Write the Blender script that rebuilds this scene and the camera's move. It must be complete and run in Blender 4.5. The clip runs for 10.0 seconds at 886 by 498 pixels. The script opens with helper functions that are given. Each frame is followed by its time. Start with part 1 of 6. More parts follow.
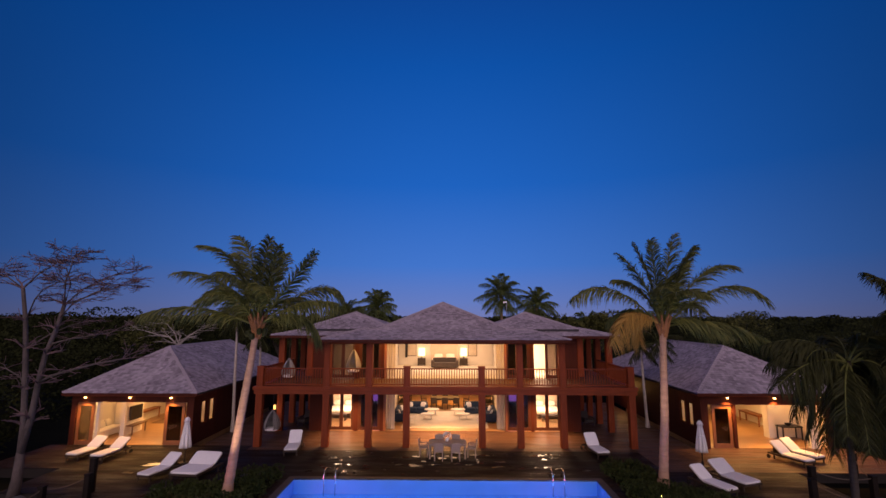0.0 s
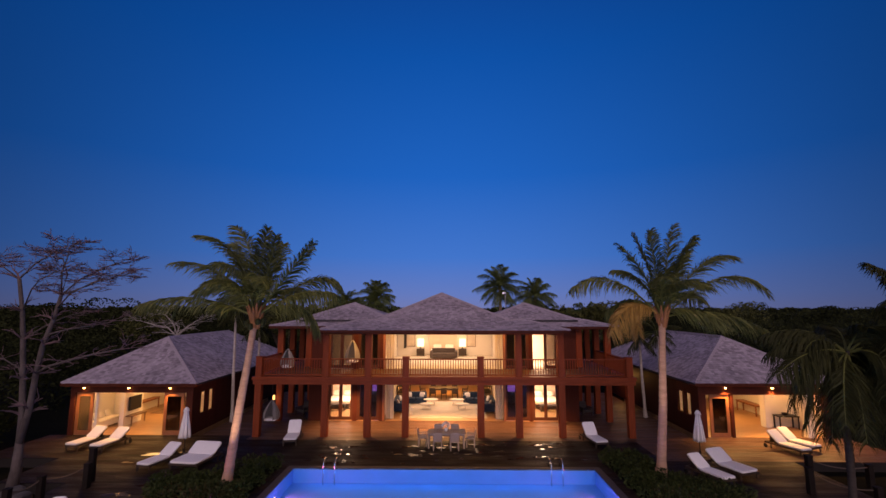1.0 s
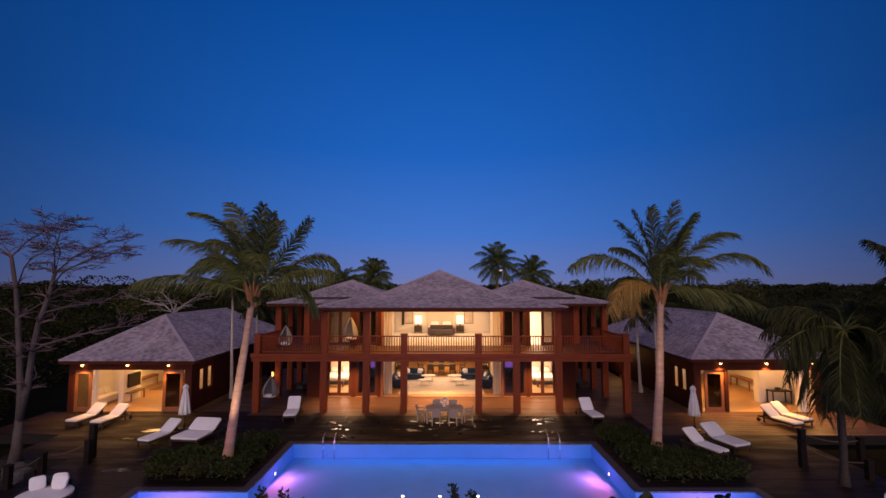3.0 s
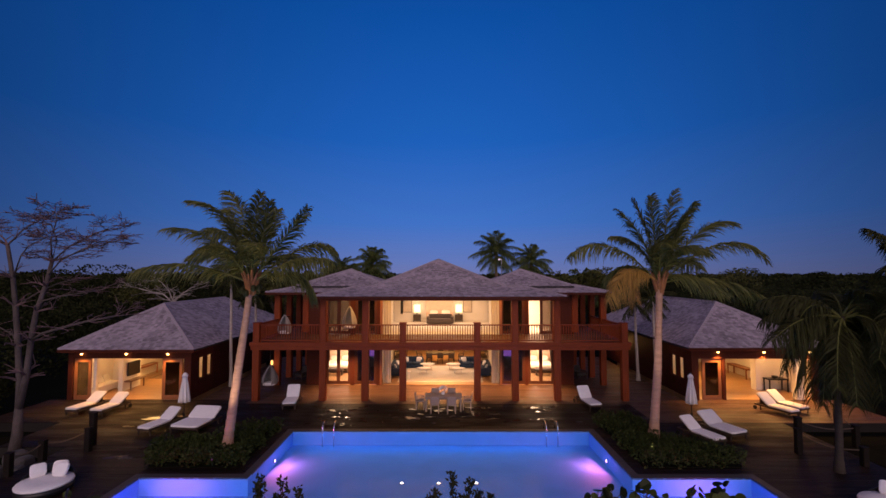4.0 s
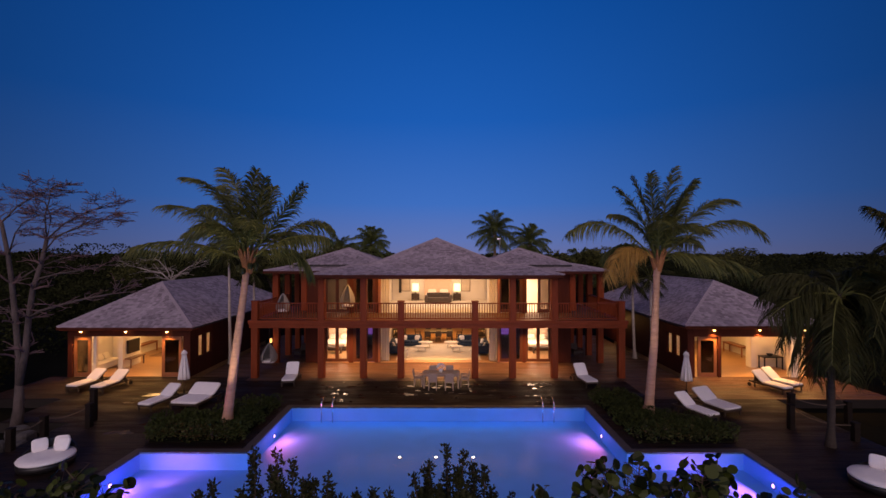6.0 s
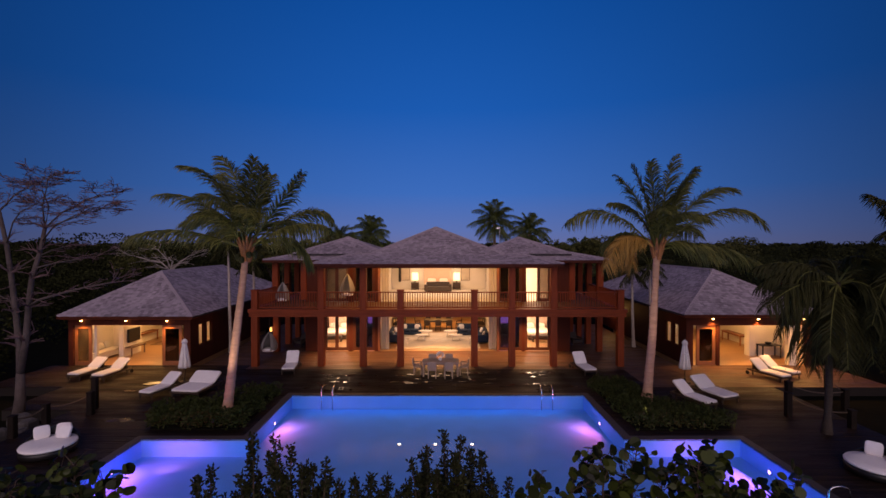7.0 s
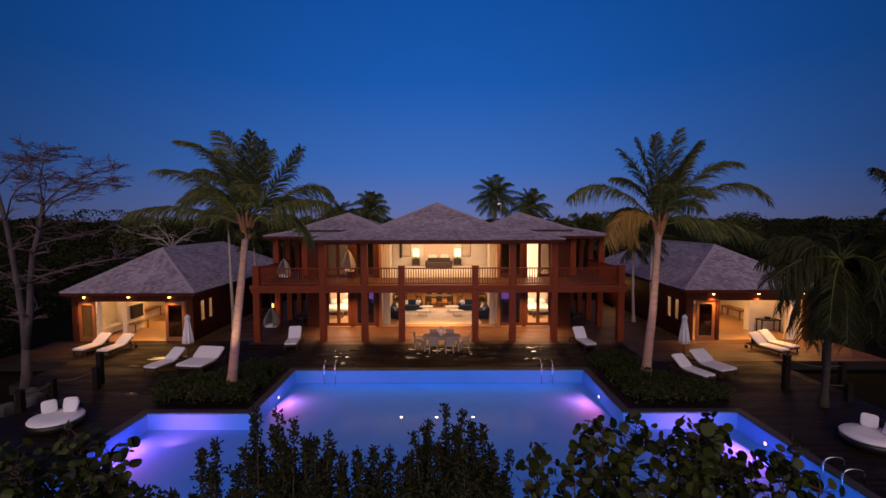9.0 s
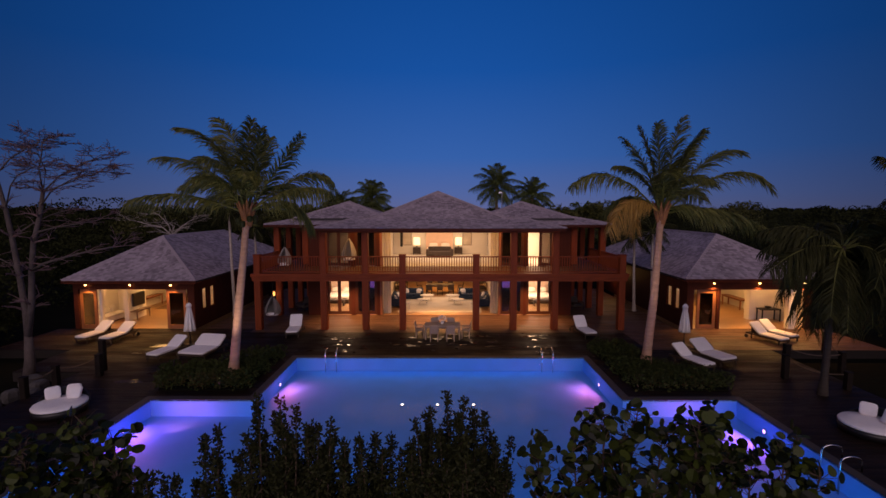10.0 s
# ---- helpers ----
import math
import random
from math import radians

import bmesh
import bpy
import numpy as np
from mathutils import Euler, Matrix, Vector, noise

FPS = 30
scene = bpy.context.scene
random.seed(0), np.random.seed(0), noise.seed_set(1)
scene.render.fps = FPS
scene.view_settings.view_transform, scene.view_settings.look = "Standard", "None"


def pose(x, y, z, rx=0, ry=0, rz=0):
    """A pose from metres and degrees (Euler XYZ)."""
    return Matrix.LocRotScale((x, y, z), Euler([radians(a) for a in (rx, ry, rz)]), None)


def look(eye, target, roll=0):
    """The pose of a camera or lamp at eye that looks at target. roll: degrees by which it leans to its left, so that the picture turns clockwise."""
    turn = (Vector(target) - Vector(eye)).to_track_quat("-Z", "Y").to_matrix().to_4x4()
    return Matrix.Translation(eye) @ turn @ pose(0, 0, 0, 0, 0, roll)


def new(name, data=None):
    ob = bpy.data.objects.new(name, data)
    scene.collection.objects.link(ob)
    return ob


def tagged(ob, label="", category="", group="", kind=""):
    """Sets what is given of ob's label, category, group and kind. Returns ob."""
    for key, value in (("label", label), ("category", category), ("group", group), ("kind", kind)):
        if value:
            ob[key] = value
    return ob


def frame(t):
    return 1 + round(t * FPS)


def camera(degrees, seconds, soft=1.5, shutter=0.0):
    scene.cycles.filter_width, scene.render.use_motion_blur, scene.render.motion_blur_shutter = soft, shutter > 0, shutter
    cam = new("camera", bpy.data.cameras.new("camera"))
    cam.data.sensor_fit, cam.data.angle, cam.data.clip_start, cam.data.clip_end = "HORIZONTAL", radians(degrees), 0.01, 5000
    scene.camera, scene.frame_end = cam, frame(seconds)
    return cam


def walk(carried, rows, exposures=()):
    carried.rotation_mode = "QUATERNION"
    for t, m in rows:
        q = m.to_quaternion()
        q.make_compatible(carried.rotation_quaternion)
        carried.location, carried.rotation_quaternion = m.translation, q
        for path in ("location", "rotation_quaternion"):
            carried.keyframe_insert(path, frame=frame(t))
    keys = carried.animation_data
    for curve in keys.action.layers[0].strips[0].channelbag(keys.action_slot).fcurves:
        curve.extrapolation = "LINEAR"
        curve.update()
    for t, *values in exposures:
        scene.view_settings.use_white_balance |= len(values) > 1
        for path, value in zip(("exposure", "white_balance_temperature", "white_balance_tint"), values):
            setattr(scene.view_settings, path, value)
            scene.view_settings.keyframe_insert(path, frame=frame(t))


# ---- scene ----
cam = camera(88.0, 10.0)
PATH = [
    (0, (0.302, -27.350, 7.292), (0.2746, -25.3718, 7.5857), 0.10),
    (0.5, (0.301, -27.296, 7.260), (0.2763, -25.3160, 7.5377), 0.11),
    (1, (0.282, -27.240, 7.253), (0.2606, -25.2569, 7.5095), 0.09),
    (1.5, (0.254, -27.184, 7.259), (0.2372, -25.1978, 7.4915), 0.06),
    (2, (0.226, -27.130, 7.269), (0.2133, -25.1412, 7.4765), 0.03),
    (2.5, (0.203, -27.080, 7.277), (0.1940, -25.0887, 7.4596), 0.01),
    (3, (0.188, -27.035, 7.280), (0.1821, -25.0412, 7.4377), 0.00),
    (4.5, (0.198, -26.929, 7.244), (0.1983, -24.9307, 7.3329), 0.04),
    (5, (0.216, -26.902, 7.220), (0.2173, -24.9031, 7.2876), 0.06),
    (5.5, (0.237, -26.878, 7.194), (0.2395, -24.8789, 7.2399), 0.07),
    (7, (0.295, -26.818, 7.125), (0.2977, -24.8179, 7.1045), 0.03),
    (7.5, (0.305, -26.798, 7.113), (0.3066, -24.7988, 7.0673), -0.01),
    (8, (0.307, -26.778, 7.106), (0.3081, -24.7796, 7.0349), -0.06),
    (8.5, (0.302, -26.758, 7.103), (0.3023, -24.7603, 7.0061), -0.11),
    (9, (0.292, -26.737, 7.102), (0.2912, -24.7412, 6.9783), -0.13),
    (9.5, (0.280, -26.718, 7.096), (0.2780, -24.7231, 6.9469), -0.10),
    (10, (0.272, -26.700, 7.077), (0.2684, -24.7073, 6.9054), 0.00),
]
walk(cam, [(t, look(eye, target, roll)) for t, eye, target, roll in PATH], [(0.0, 0.2), (5.0, 0.05), (8.5, -0.13), (9.5, -0.15), (10.0, -0.42)])

# ---- world, sun, large lights ----
world = bpy.data.worlds.new("dusk")
scene.world = world
world.use_nodes = True
wn, wl = world.node_tree.nodes, world.node_tree.links
wn.clear()


def ramp(nodes, stops):
    r = nodes.new("ShaderNodeValToRGB")
    els = r.color_ramp.elements
    while len(els) < len(stops):
        els.new(0.5)
    for e, (p, c) in zip(els, stops):
        e.position, e.color = p, (*c, 1)
    return r


def math_node(nodes, links, op, a, b, clamp=False):
    n = nodes.new("ShaderNodeMath")
    n.operation, n.use_clamp = op, clamp
    for k, v in enumerate((a, b)):
        if isinstance(v, (int, float)):
            n.inputs[k].default_value = v
        else:
            links.new(v, n.inputs[k])
    return n.outputs[0]


tc = wn.new("ShaderNodeTexCoord")
sep = wn.new("ShaderNodeSeparateXYZ")
wl.new(tc.outputs["Generated"], sep.inputs[0])
SX, SY, SZ = sep.outputs
# the clear evening sky, from the horizon's lilac band up to deep blue
sky = ramp(wn, [(0.0, (0.145, 0.172, 0.39)), (0.03, (0.112, 0.172, 0.45)), (0.11, (0.048, 0.155, 0.52)),
                (0.28, (0.012, 0.107, 0.455)), (0.5, (0.004, 0.072, 0.34)), (0.75, (0.003, 0.026, 0.16)), (1.0, (0.002, 0.018, 0.11))])
wl.new(SZ, sky.inputs[0])
# it is brightest over the house and falls off to the sides
side = math_node(wn, wl, "POWER", math_node(wn, wl, "ABSOLUTE", SX, 0), 1.8)
fall = math_node(wn, wl, "SUBTRACT", 1.0, math_node(wn, wl, "MULTIPLY", side, 1.1), True)
# afterglow of the sunset, behind the camera, low over the sea
back = math_node(wn, wl, "POWER", math_node(wn, wl, "MAXIMUM", math_node(wn, wl, "MULTIPLY", SY, -1.0), 0.0), 1.5)
low = math_node(wn, wl, "POWER", math_node(wn, wl, "SUBTRACT", 1.0, math_node(wn, wl, "ABSOLUTE", SZ, 0), True), 2.0)
glow = math_node(wn, wl, "MULTIPLY", back, low)
bg1, bg2, add, wo = wn.new("ShaderNodeBackground"), wn.new("ShaderNodeBackground"), wn.new("ShaderNodeAddShader"), wn.new("ShaderNodeOutputWorld")
wl.new(sky.outputs[0], bg1.inputs[0])
wl.new(fall, bg1.inputs[1])
bg2.inputs[0].default_value = (1.0, 0.62, 0.55, 1)
wl.new(math_node(wn, wl, "MULTIPLY", glow, 0.55), bg2.inputs[1])
wl.new(bg1.outputs[0], add.inputs[0]), wl.new(bg2.outputs[0], add.inputs[1]), wl.new(add.outputs[0], wo.inputs[0])


def lamp(kind, name, m, energy, color, size=0.1, size_y=None, spot=None, blend=0.6):
    d = bpy.data.lights.new(name, kind)
    d.energy, d.color = energy, color
    if kind == "AREA":
        d.size = size
        if size_y:
            d.shape, d.size_y = "RECTANGLE", size_y
    elif kind == "SUN":
        d.angle = radians(size)
    else:
        d.shadow_soft_size = size
    if spot:
        d.spot_size, d.spot_blend = radians(spot), blend
    ob = new(name, d)
    ob.matrix_world = m
    return ob


WARM = (1.0, 0.46, 0.12)
WARM2 = (1.0, 0.61, 0.38)
VIOLET = (0.8, 0.14, 0.8)
PINK = (1.0, 0.14, 0.32)
BLUE = (0.0, 0.45, 0.95)
lamp("SUN", "afterglow", look((0, -30, 16), (0, 0, 0)), 1.4, (1.0, 0.73, 0.64), size=70)
DOWN = lambda x, y, z: pose(x, y, z)
# room lights on the ceilings
lamp("AREA", "lounge_light", DOWN(0, 9, 2.75), 185, WARM2, 5, 6)
lamp("AREA", "dining_light", DOWN(0, 13.4, 2.75), 190, WARM, 3, 2)
lamp("AREA", "master_light", DOWN(0, 8.8, 5.75), 235, WARM2, 6, 5)
for sx in (-1, 1):
    lamp("AREA", "bedroom_light", DOWN(sx * 6.7, 6.6, 2.75), 360, WARM2, 1.6, 2)
    lamp("AREA", "pavilion_light", DOWN(sx * 18.1, 4.6, 2.5), 195, (1.0, 0.53, 0.18), 4, 3)
    # unseen fill, added to brighten the shadowed alcove
    lamp("POINT", "alcove_fill", DOWN(sx * 20.6, 1.5, 2.45), 38, (1.0, 0.53, 0.19), 0.06)
    # unseen fill, added so that the side window blinds look lit
    lamp("POINT", "blind_fill", DOWN(sx * 15.7, 1.8, 2.45), 45 if sx < 0 else 22, WARM2 if sx < 0 else (1.0, 0.82, 0.7), 0.06)
lamp("AREA", "bathroom_light", DOWN(6.4, 6.4, 5.7), 240, WARM2, 1, 1.5)
lamp("AREA", "upper_left_light", DOWN(-6.6, 6.4, 5.7), 60, WARM2, 1, 1.5)
# lights under the balcony
for x in (-5.6, -1.0, 1.0, 5.6):
    lamp("SPOT", "terrace_light", DOWN(x, 2.2, 2.85), 1450, (1.0, 0.47, 0.16), 0.1, spot=118, blend=0.9)
# broad unseen fill panel, added under the upper eave to brighten the upper porch
lamp("AREA", "balcony_fill", DOWN(0, 2.2, 5.92), 420, WARM, 12.5, 2.6)
# lights in the pool walls
for sx in (-1, 1):
    lamp("AREA", "pool_light", look((sx * 6.66, -7.6, -0.3), (sx * 4.4, -7.9, -0.66)), 32, PINK, 1.5, 0.22)
    lamp("SPOT", "pool_light_core", look((sx * 6.5, -7.6, -0.13), (sx * 5.2, -7.8, -0.64)), 120, PINK, 0.06, spot=130, blend=1.0)
    lamp("AREA", "wing_light", look((sx * 10.56, -11.8, -0.3), (sx * 8.4, -12.1, -0.66)), 48, VIOLET, 1.6, 0.22)
    lamp("SPOT", "wing_light_core", look((sx * 10.3, -11.7, -0.13), (sx * 8.9, -11.6, -0.6)), 60, VIOLET, 0.06, spot=140, blend=1.0)
    # added fill without a fixture, hung in the water to tint the wing's wall
    lamp("SPOT", "wing_wall_fill", look((sx * 9.2, -11.7, -0.2), (sx * 9.2, -10.15, -0.26)), 130, PINK, 0.1, spot=120, blend=1.0)
# two long unseen fill strips, added for the pool's overall blue glow
lamp("AREA", "pool_fill_near", look((0, -17.2, -0.32), (0, -11.5, -0.55)), 275, BLUE, 19, 0.4)
lamp("AREA", "pool_fill_far", look((0, -5.3, -0.16), (0, -8.5, -0.5)), 44, (0.05, 0.34, 0.95), 12, 0.12)

# ---- materials ----


def mat(name, color, rough=0.6, var=0.25, scale=3.0, stretch=(1, 1, 1), bump=0.0, fine=40.0, metal=0.0, island=0.0, obj=0.0, rough_var=0.0, emit=0.0, spec=0.5, translucent=0.0, color2=None):
    """Two scales of colour variation, fine relief, and variation from piece to piece."""
    m = bpy.data.materials.new(name)
    m.use_nodes = True
    n, l = m.node_tree.nodes, m.node_tree.links
    b = n["Principled BSDF"]
    co = n.new("ShaderNodeTexCoord")
    mp = n.new("ShaderNodeMapping")
    mp.inputs["Scale"].default_value = stretch
    l.new(co.outputs["Object"], mp.inputs[0])
    big, small = n.new("ShaderNodeTexNoise"), n.new("ShaderNodeTexNoise")
    big.inputs["Scale"].default_value, big.inputs["Detail"].default_value = scale, 3
    small.inputs["Scale"].default_value, small.inputs["Detail"].default_value = fine, 4
    l.new(mp.outputs[0], big.inputs[0]), l.new(mp.outputs[0], small.inputs[0])
    mixed = math_node(n, l, "ADD", math_node(n, l, "MULTIPLY", big.outputs[0], 0.6), math_node(n, l, "MULTIPLY", small.outputs[0], 0.4))
    if island or obj:
        if island:
            r = n.new("ShaderNodeNewGeometry").outputs["Random Per Island"]
        else:
            r = n.new("ShaderNodeObjectInfo").outputs["Random"]
        k = island or obj
        mixed = math_node(n, l, "ADD", math_node(n, l, "MULTIPLY", mixed, 1 - k), math_node(n, l, "MULTIPLY", r, k))
    c = np.array(color)
    d = np.array(color2) if color2 else None
    lo, hi = c * (1 - var), (d if color2 else np.minimum(c * (1 + var), 1.0))
    rp = ramp(n, [(0.25, lo), (0.75, hi)])
    l.new(mixed, rp.inputs[0])
    l.new(rp.outputs[0], b.inputs["Base Color"])
    b.inputs["Roughness"].default_value, b.inputs["Metallic"].default_value = rough, metal
    b.inputs["Specular IOR Level"].default_value = spec
    if rough_var:
        rr = n.new("ShaderNodeMapRange")
        rr.inputs[1].default_value, rr.inputs[2].default_value = 0.38, 0.62
        rr.inputs[3].default_value, rr.inputs[4].default_value = rough - rough_var, rough + rough_var
        l.new(big.outputs[0], rr.inputs[0])
        l.new(rr.outputs[0], b.inputs["Roughness"])
    if bump:
        bp = n.new("ShaderNodeBump")
        bp.inputs["Strength"].default_value, bp.inputs["Distance"].default_value = bump, 0.02
        l.new(small.outputs[0], bp.inputs["Height"])
        l.new(bp.outputs[0], b.inputs["Normal"])
    if emit:
        b.inputs["Emission Color"].default_value = (*color, 1)
        b.inputs["Emission Strength"].default_value = emit
    if translucent:
        tr, mx = n.new("ShaderNodeBsdfTranslucent"), n.new("ShaderNodeMixShader")
        l.new(rp.outputs[0], tr.inputs[0])
        mx.inputs[0].default_value = translucent
        l.new(b.outputs[0], mx.inputs[1]), l.new(tr.outputs[0], mx.inputs[2])
        l.new(mx.outputs[0], n["Material Output"].inputs[0])
    return m


def glass_mat(name, tint, rough, clear):
    """A thin sheet that lets light through and reflects by Fresnel."""
    m = bpy.data.materials.new(name)
    m.use_nodes = True
    n, l = m.node_tree.nodes, m.node_tree.links
    n.remove(n["Principled BSDF"])
    t, g, mx, fr = n.new("ShaderNodeBsdfTransparent"), n.new("ShaderNodeBsdfGlossy"), n.new("ShaderNodeMixShader"), n.new("ShaderNodeFresnel")
    t.inputs[0].default_value = (*tint, 1)
    g.inputs["Roughness"].default_value = rough
    fr.inputs[0].default_value = clear
    l.new(fr.outputs[0], mx.inputs[0]), l.new(t.outputs[0], mx.inputs[1]), l.new(g.outputs[0], mx.inputs[2])
    l.new(mx.outputs[0], n["Material Output"].inputs[0])
    return m, n, l, g


M_GROUND = mat("ground_earth", (0.009, 0.009, 0.006), 0.95, 0.5, 0.2, bump=0.6, fine=4, spec=0.02)
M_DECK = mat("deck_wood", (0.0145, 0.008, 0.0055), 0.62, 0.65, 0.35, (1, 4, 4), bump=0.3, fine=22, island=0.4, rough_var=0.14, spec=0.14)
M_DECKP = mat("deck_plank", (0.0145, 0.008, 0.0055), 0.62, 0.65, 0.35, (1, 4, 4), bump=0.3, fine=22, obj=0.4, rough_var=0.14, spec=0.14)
# paler board colour, also painting the lamp glow before the right pavilion
M_PORCHLIT = mat("porch_boards_and_lamplight", (0.085, 0.043, 0.026), 0.55, 0.45, 0.5, (1, 4, 4), bump=0.25, fine=22, island=0.35, rough_var=0.1, spec=0.2)
M_DECKBASE = mat("deck_underlay", (0.012, 0.008, 0.006), 0.9)
M_RED = mat("red_hardwood", (0.20, 0.040, 0.012), 0.55, 0.4, 1.5, (6, 6, 0.8), bump=0.25, fine=14, spec=0.15)
M_REDH = mat("red_hardwood_beam", (0.20, 0.040, 0.012), 0.55, 0.4, 1.5, (0.8, 6, 6), bump=0.25, fine=14, spec=0.15)
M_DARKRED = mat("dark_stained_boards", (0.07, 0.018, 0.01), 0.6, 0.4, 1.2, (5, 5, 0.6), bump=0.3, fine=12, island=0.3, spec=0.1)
M_DOORWOOD = mat("door_wood", (0.26, 0.10, 0.04), 0.4, 0.3, 2, (6, 6, 0.8), bump=0.15, fine=16)
M_FRAME = mat("dark_door_frame", (0.075, 0.026, 0.012), 0.45, 0.35, 2, (6, 6, 0.8), bump=0.15, fine=16, spec=0.2)
M_PALETEAK = mat("pale_teak", (0.34, 0.25, 0.19), 0.6, 0.3, 3, (6, 1, 6), bump=0.2)
M_SHINGLE = mat("weathered_shingle", (0.34, 0.285, 0.32), 0.85, 0.5, 0.7, bump=0.5, fine=9, island=0.3, spec=0.15)
M_ROOFBASE = mat("roof_underlay", (0.05, 0.045, 0.05), 0.9)
M_PLASTER = mat("cream_plaster", (0.80, 0.74, 0.64), 0.7, 0.05, 1.5, bump=0.05)
M_CEIL = mat("ceiling_paint", (0.72, 0.66, 0.55), 0.8, 0.05)
M_WOODFLOOR = mat("wood_floor", (0.36, 0.20, 0.09), 0.3, 0.3, 0.8, (1, 6, 1), bump=0.1)
M_CURTAIN = mat("white_curtain", (0.82, 0.77, 0.68), 0.85, 0.06, 4, translucent=0.5)
M_BLIND = mat("pale_blind", (0.85, 0.78, 0.66), 0.85, 0.05, 4, translucent=0.7)
M_CUSHION = mat("white_cushion", (0.84, 0.80, 0.79), 0.8, 0.06, 5, bump=0.25, fine=60)
M_DARKWOOD = mat("dark_teak", (0.045, 0.028, 0.018), 0.5, 0.4, 3, (1, 6, 6), bump=0.2)
M_TEAK = mat("grey_teak", (0.17, 0.10, 0.06), 0.6, 0.3, 3, (6, 1, 6), bump=0.2)
M_BLUESOFA = mat("navy_upholstery", (0.018, 0.038, 0.085), 0.85, 0.3, 5, bump=0.3, fine=80)
M_GREYSOFA = mat("charcoal_upholstery", (0.07, 0.055, 0.05), 0.85, 0.3, 5, bump=0.3, fine=80)
M_WHITE = mat("white_lacquer", (0.8, 0.77, 0.72), 0.35, 0.05)
M_RUG = mat("cream_rug", (0.66, 0.60, 0.51), 0.95, 0.12, 2, bump=0.5, fine=60)
M_SHADE = mat("lamp_shade", (1.0, 0.74, 0.42), 0.8, 0.02, emit=1.8)
M_LANTERN = mat("amber_lantern_glass", (1.0, 0.5, 0.14), 0.8, 0.02, emit=1.8)
M_BULB = mat("warm_bulb", (1.0, 0.55, 0.16), 0.5, 0.0, emit=14)
M_POOLLAMP = mat("pool_lamp_lens", (1.0, 0.45, 0.85), 0.4, 0.0, emit=4)
M_WARMLENS = mat("warm_lens", (1.0, 0.72, 0.5), 0.4, 0.0, emit=6)
M_SPOTLENS = mat("spot_lens", (1.0, 0.88, 0.78), 0.4, 0.0, emit=3)
# emission that stands in for the pool's violet reflection in the door glass
M_POOLREFLECT = mat("pool_reflection_glow", (0.16, 0.06, 0.35), 0.3, 0.3, 6, emit=4.0)
M_BLACK = mat("black_metal", (0.012, 0.011, 0.011), 0.4, 0.2)
M_STEEL = mat("polished_steel", (0.6, 0.6, 0.62), 0.18, 0.05, metal=1.0)
M_COPING = mat("pool_coping", (0.055, 0.042, 0.036), 0.55, 0.3, 2, bump=0.2)
M_POOL = mat("pool_plaster", (0.16, 0.40, 0.84), 0.6, 0.10, 1.2, bump=0.1)
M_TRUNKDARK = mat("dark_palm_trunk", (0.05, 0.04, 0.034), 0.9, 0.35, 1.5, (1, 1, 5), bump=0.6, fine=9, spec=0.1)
M_TRUNK = mat("palm_trunk", (0.36, 0.21, 0.135), 0.9, 0.35, 1.5, (1, 1, 5), bump=0.6, fine=9)
M_HUSK = mat("palm_husk", (0.24, 0.10, 0.035), 0.9, 0.4, 5, bump=0.6, fine=20)
M_FROND = mat("palm_frond", (0.055, 0.088, 0.026), 0.55, 0.5, 0.8, island=0.35, translucent=0.35, color2=(0.25, 0.25, 0.065), spec=0.25)
M_FROND_DRY = mat("dry_palm_frond", (0.38, 0.22, 0.045), 0.7, 0.4, 0.8, island=0.4, translucent=0.25)
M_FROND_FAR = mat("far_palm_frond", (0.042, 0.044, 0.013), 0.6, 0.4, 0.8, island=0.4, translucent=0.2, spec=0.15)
M_FROND_MID = mat("royal_palm_frond", (0.075, 0.11, 0.03), 0.6, 0.4, 0.8, island=0.4, translucent=0.3, color2=(0.20, 0.24, 0.07), spec=0.2)
M_TREELEAF = mat("tree_leaf", (0.035, 0.045, 0.012), 0.6, 0.5, 0.5, island=0.45, translucent=0.25, color2=(0.13, 0.13, 0.035), spec=0.15)
M_BARK = mat("pale_bark", (0.08, 0.061, 0.056), 0.9, 0.55, 2.5, (1, 1, 0.6), bump=1.0, fine=11)
M_BARKWHITE = mat("whitened_bark", (0.34, 0.30, 0.27), 0.9, 0.3, 2, (1, 1, 0.4), bump=0.5, fine=14)
M_TRUNKPALE = mat("slim_palm_trunk", (0.44, 0.37, 0.31), 0.9, 0.3, 1.5, (1, 1, 5), bump=0.5, fine=9)
M_TWIG = mat("bare_twig", (0.13, 0.078, 0.082), 0.9, 0.3)
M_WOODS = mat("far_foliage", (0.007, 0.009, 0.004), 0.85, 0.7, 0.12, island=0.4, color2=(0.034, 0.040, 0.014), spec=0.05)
M_LEAF = mat("shrub_leaf", (0.020, 0.028, 0.010), 0.5, 0.5, 1.2, island=0.5, translucent=0.25, color2=(0.05, 0.055, 0.018), spec=0.15)
M_SEAGRAPE = mat("sea_grape_leaf", (0.020, 0.034, 0.006), 0.45, 0.7, 1.0, island=0.7, translucent=0.25, color2=(0.062, 0.082, 0.012), spec=0.3)
M_STEM = mat("shrub_stem", (0.09, 0.06, 0.04), 0.9, 0.3)
M_HEDGE = mat("hedge_leaf", (0.028, 0.042, 0.010), 0.55, 0.5, 0.8, island=0.5, translucent=0.2, color2=(0.05, 0.064, 0.015), spec=0.15)
M_PETAL = mat("white_petal", (0.85, 0.82, 0.76), 0.7, 0.05, translucent=0.3)
M_UMBRELLA = mat("canvas", (0.72, 0.68, 0.66), 0.85, 0.1, 4, (4, 4, 0.5), bump=0.2)
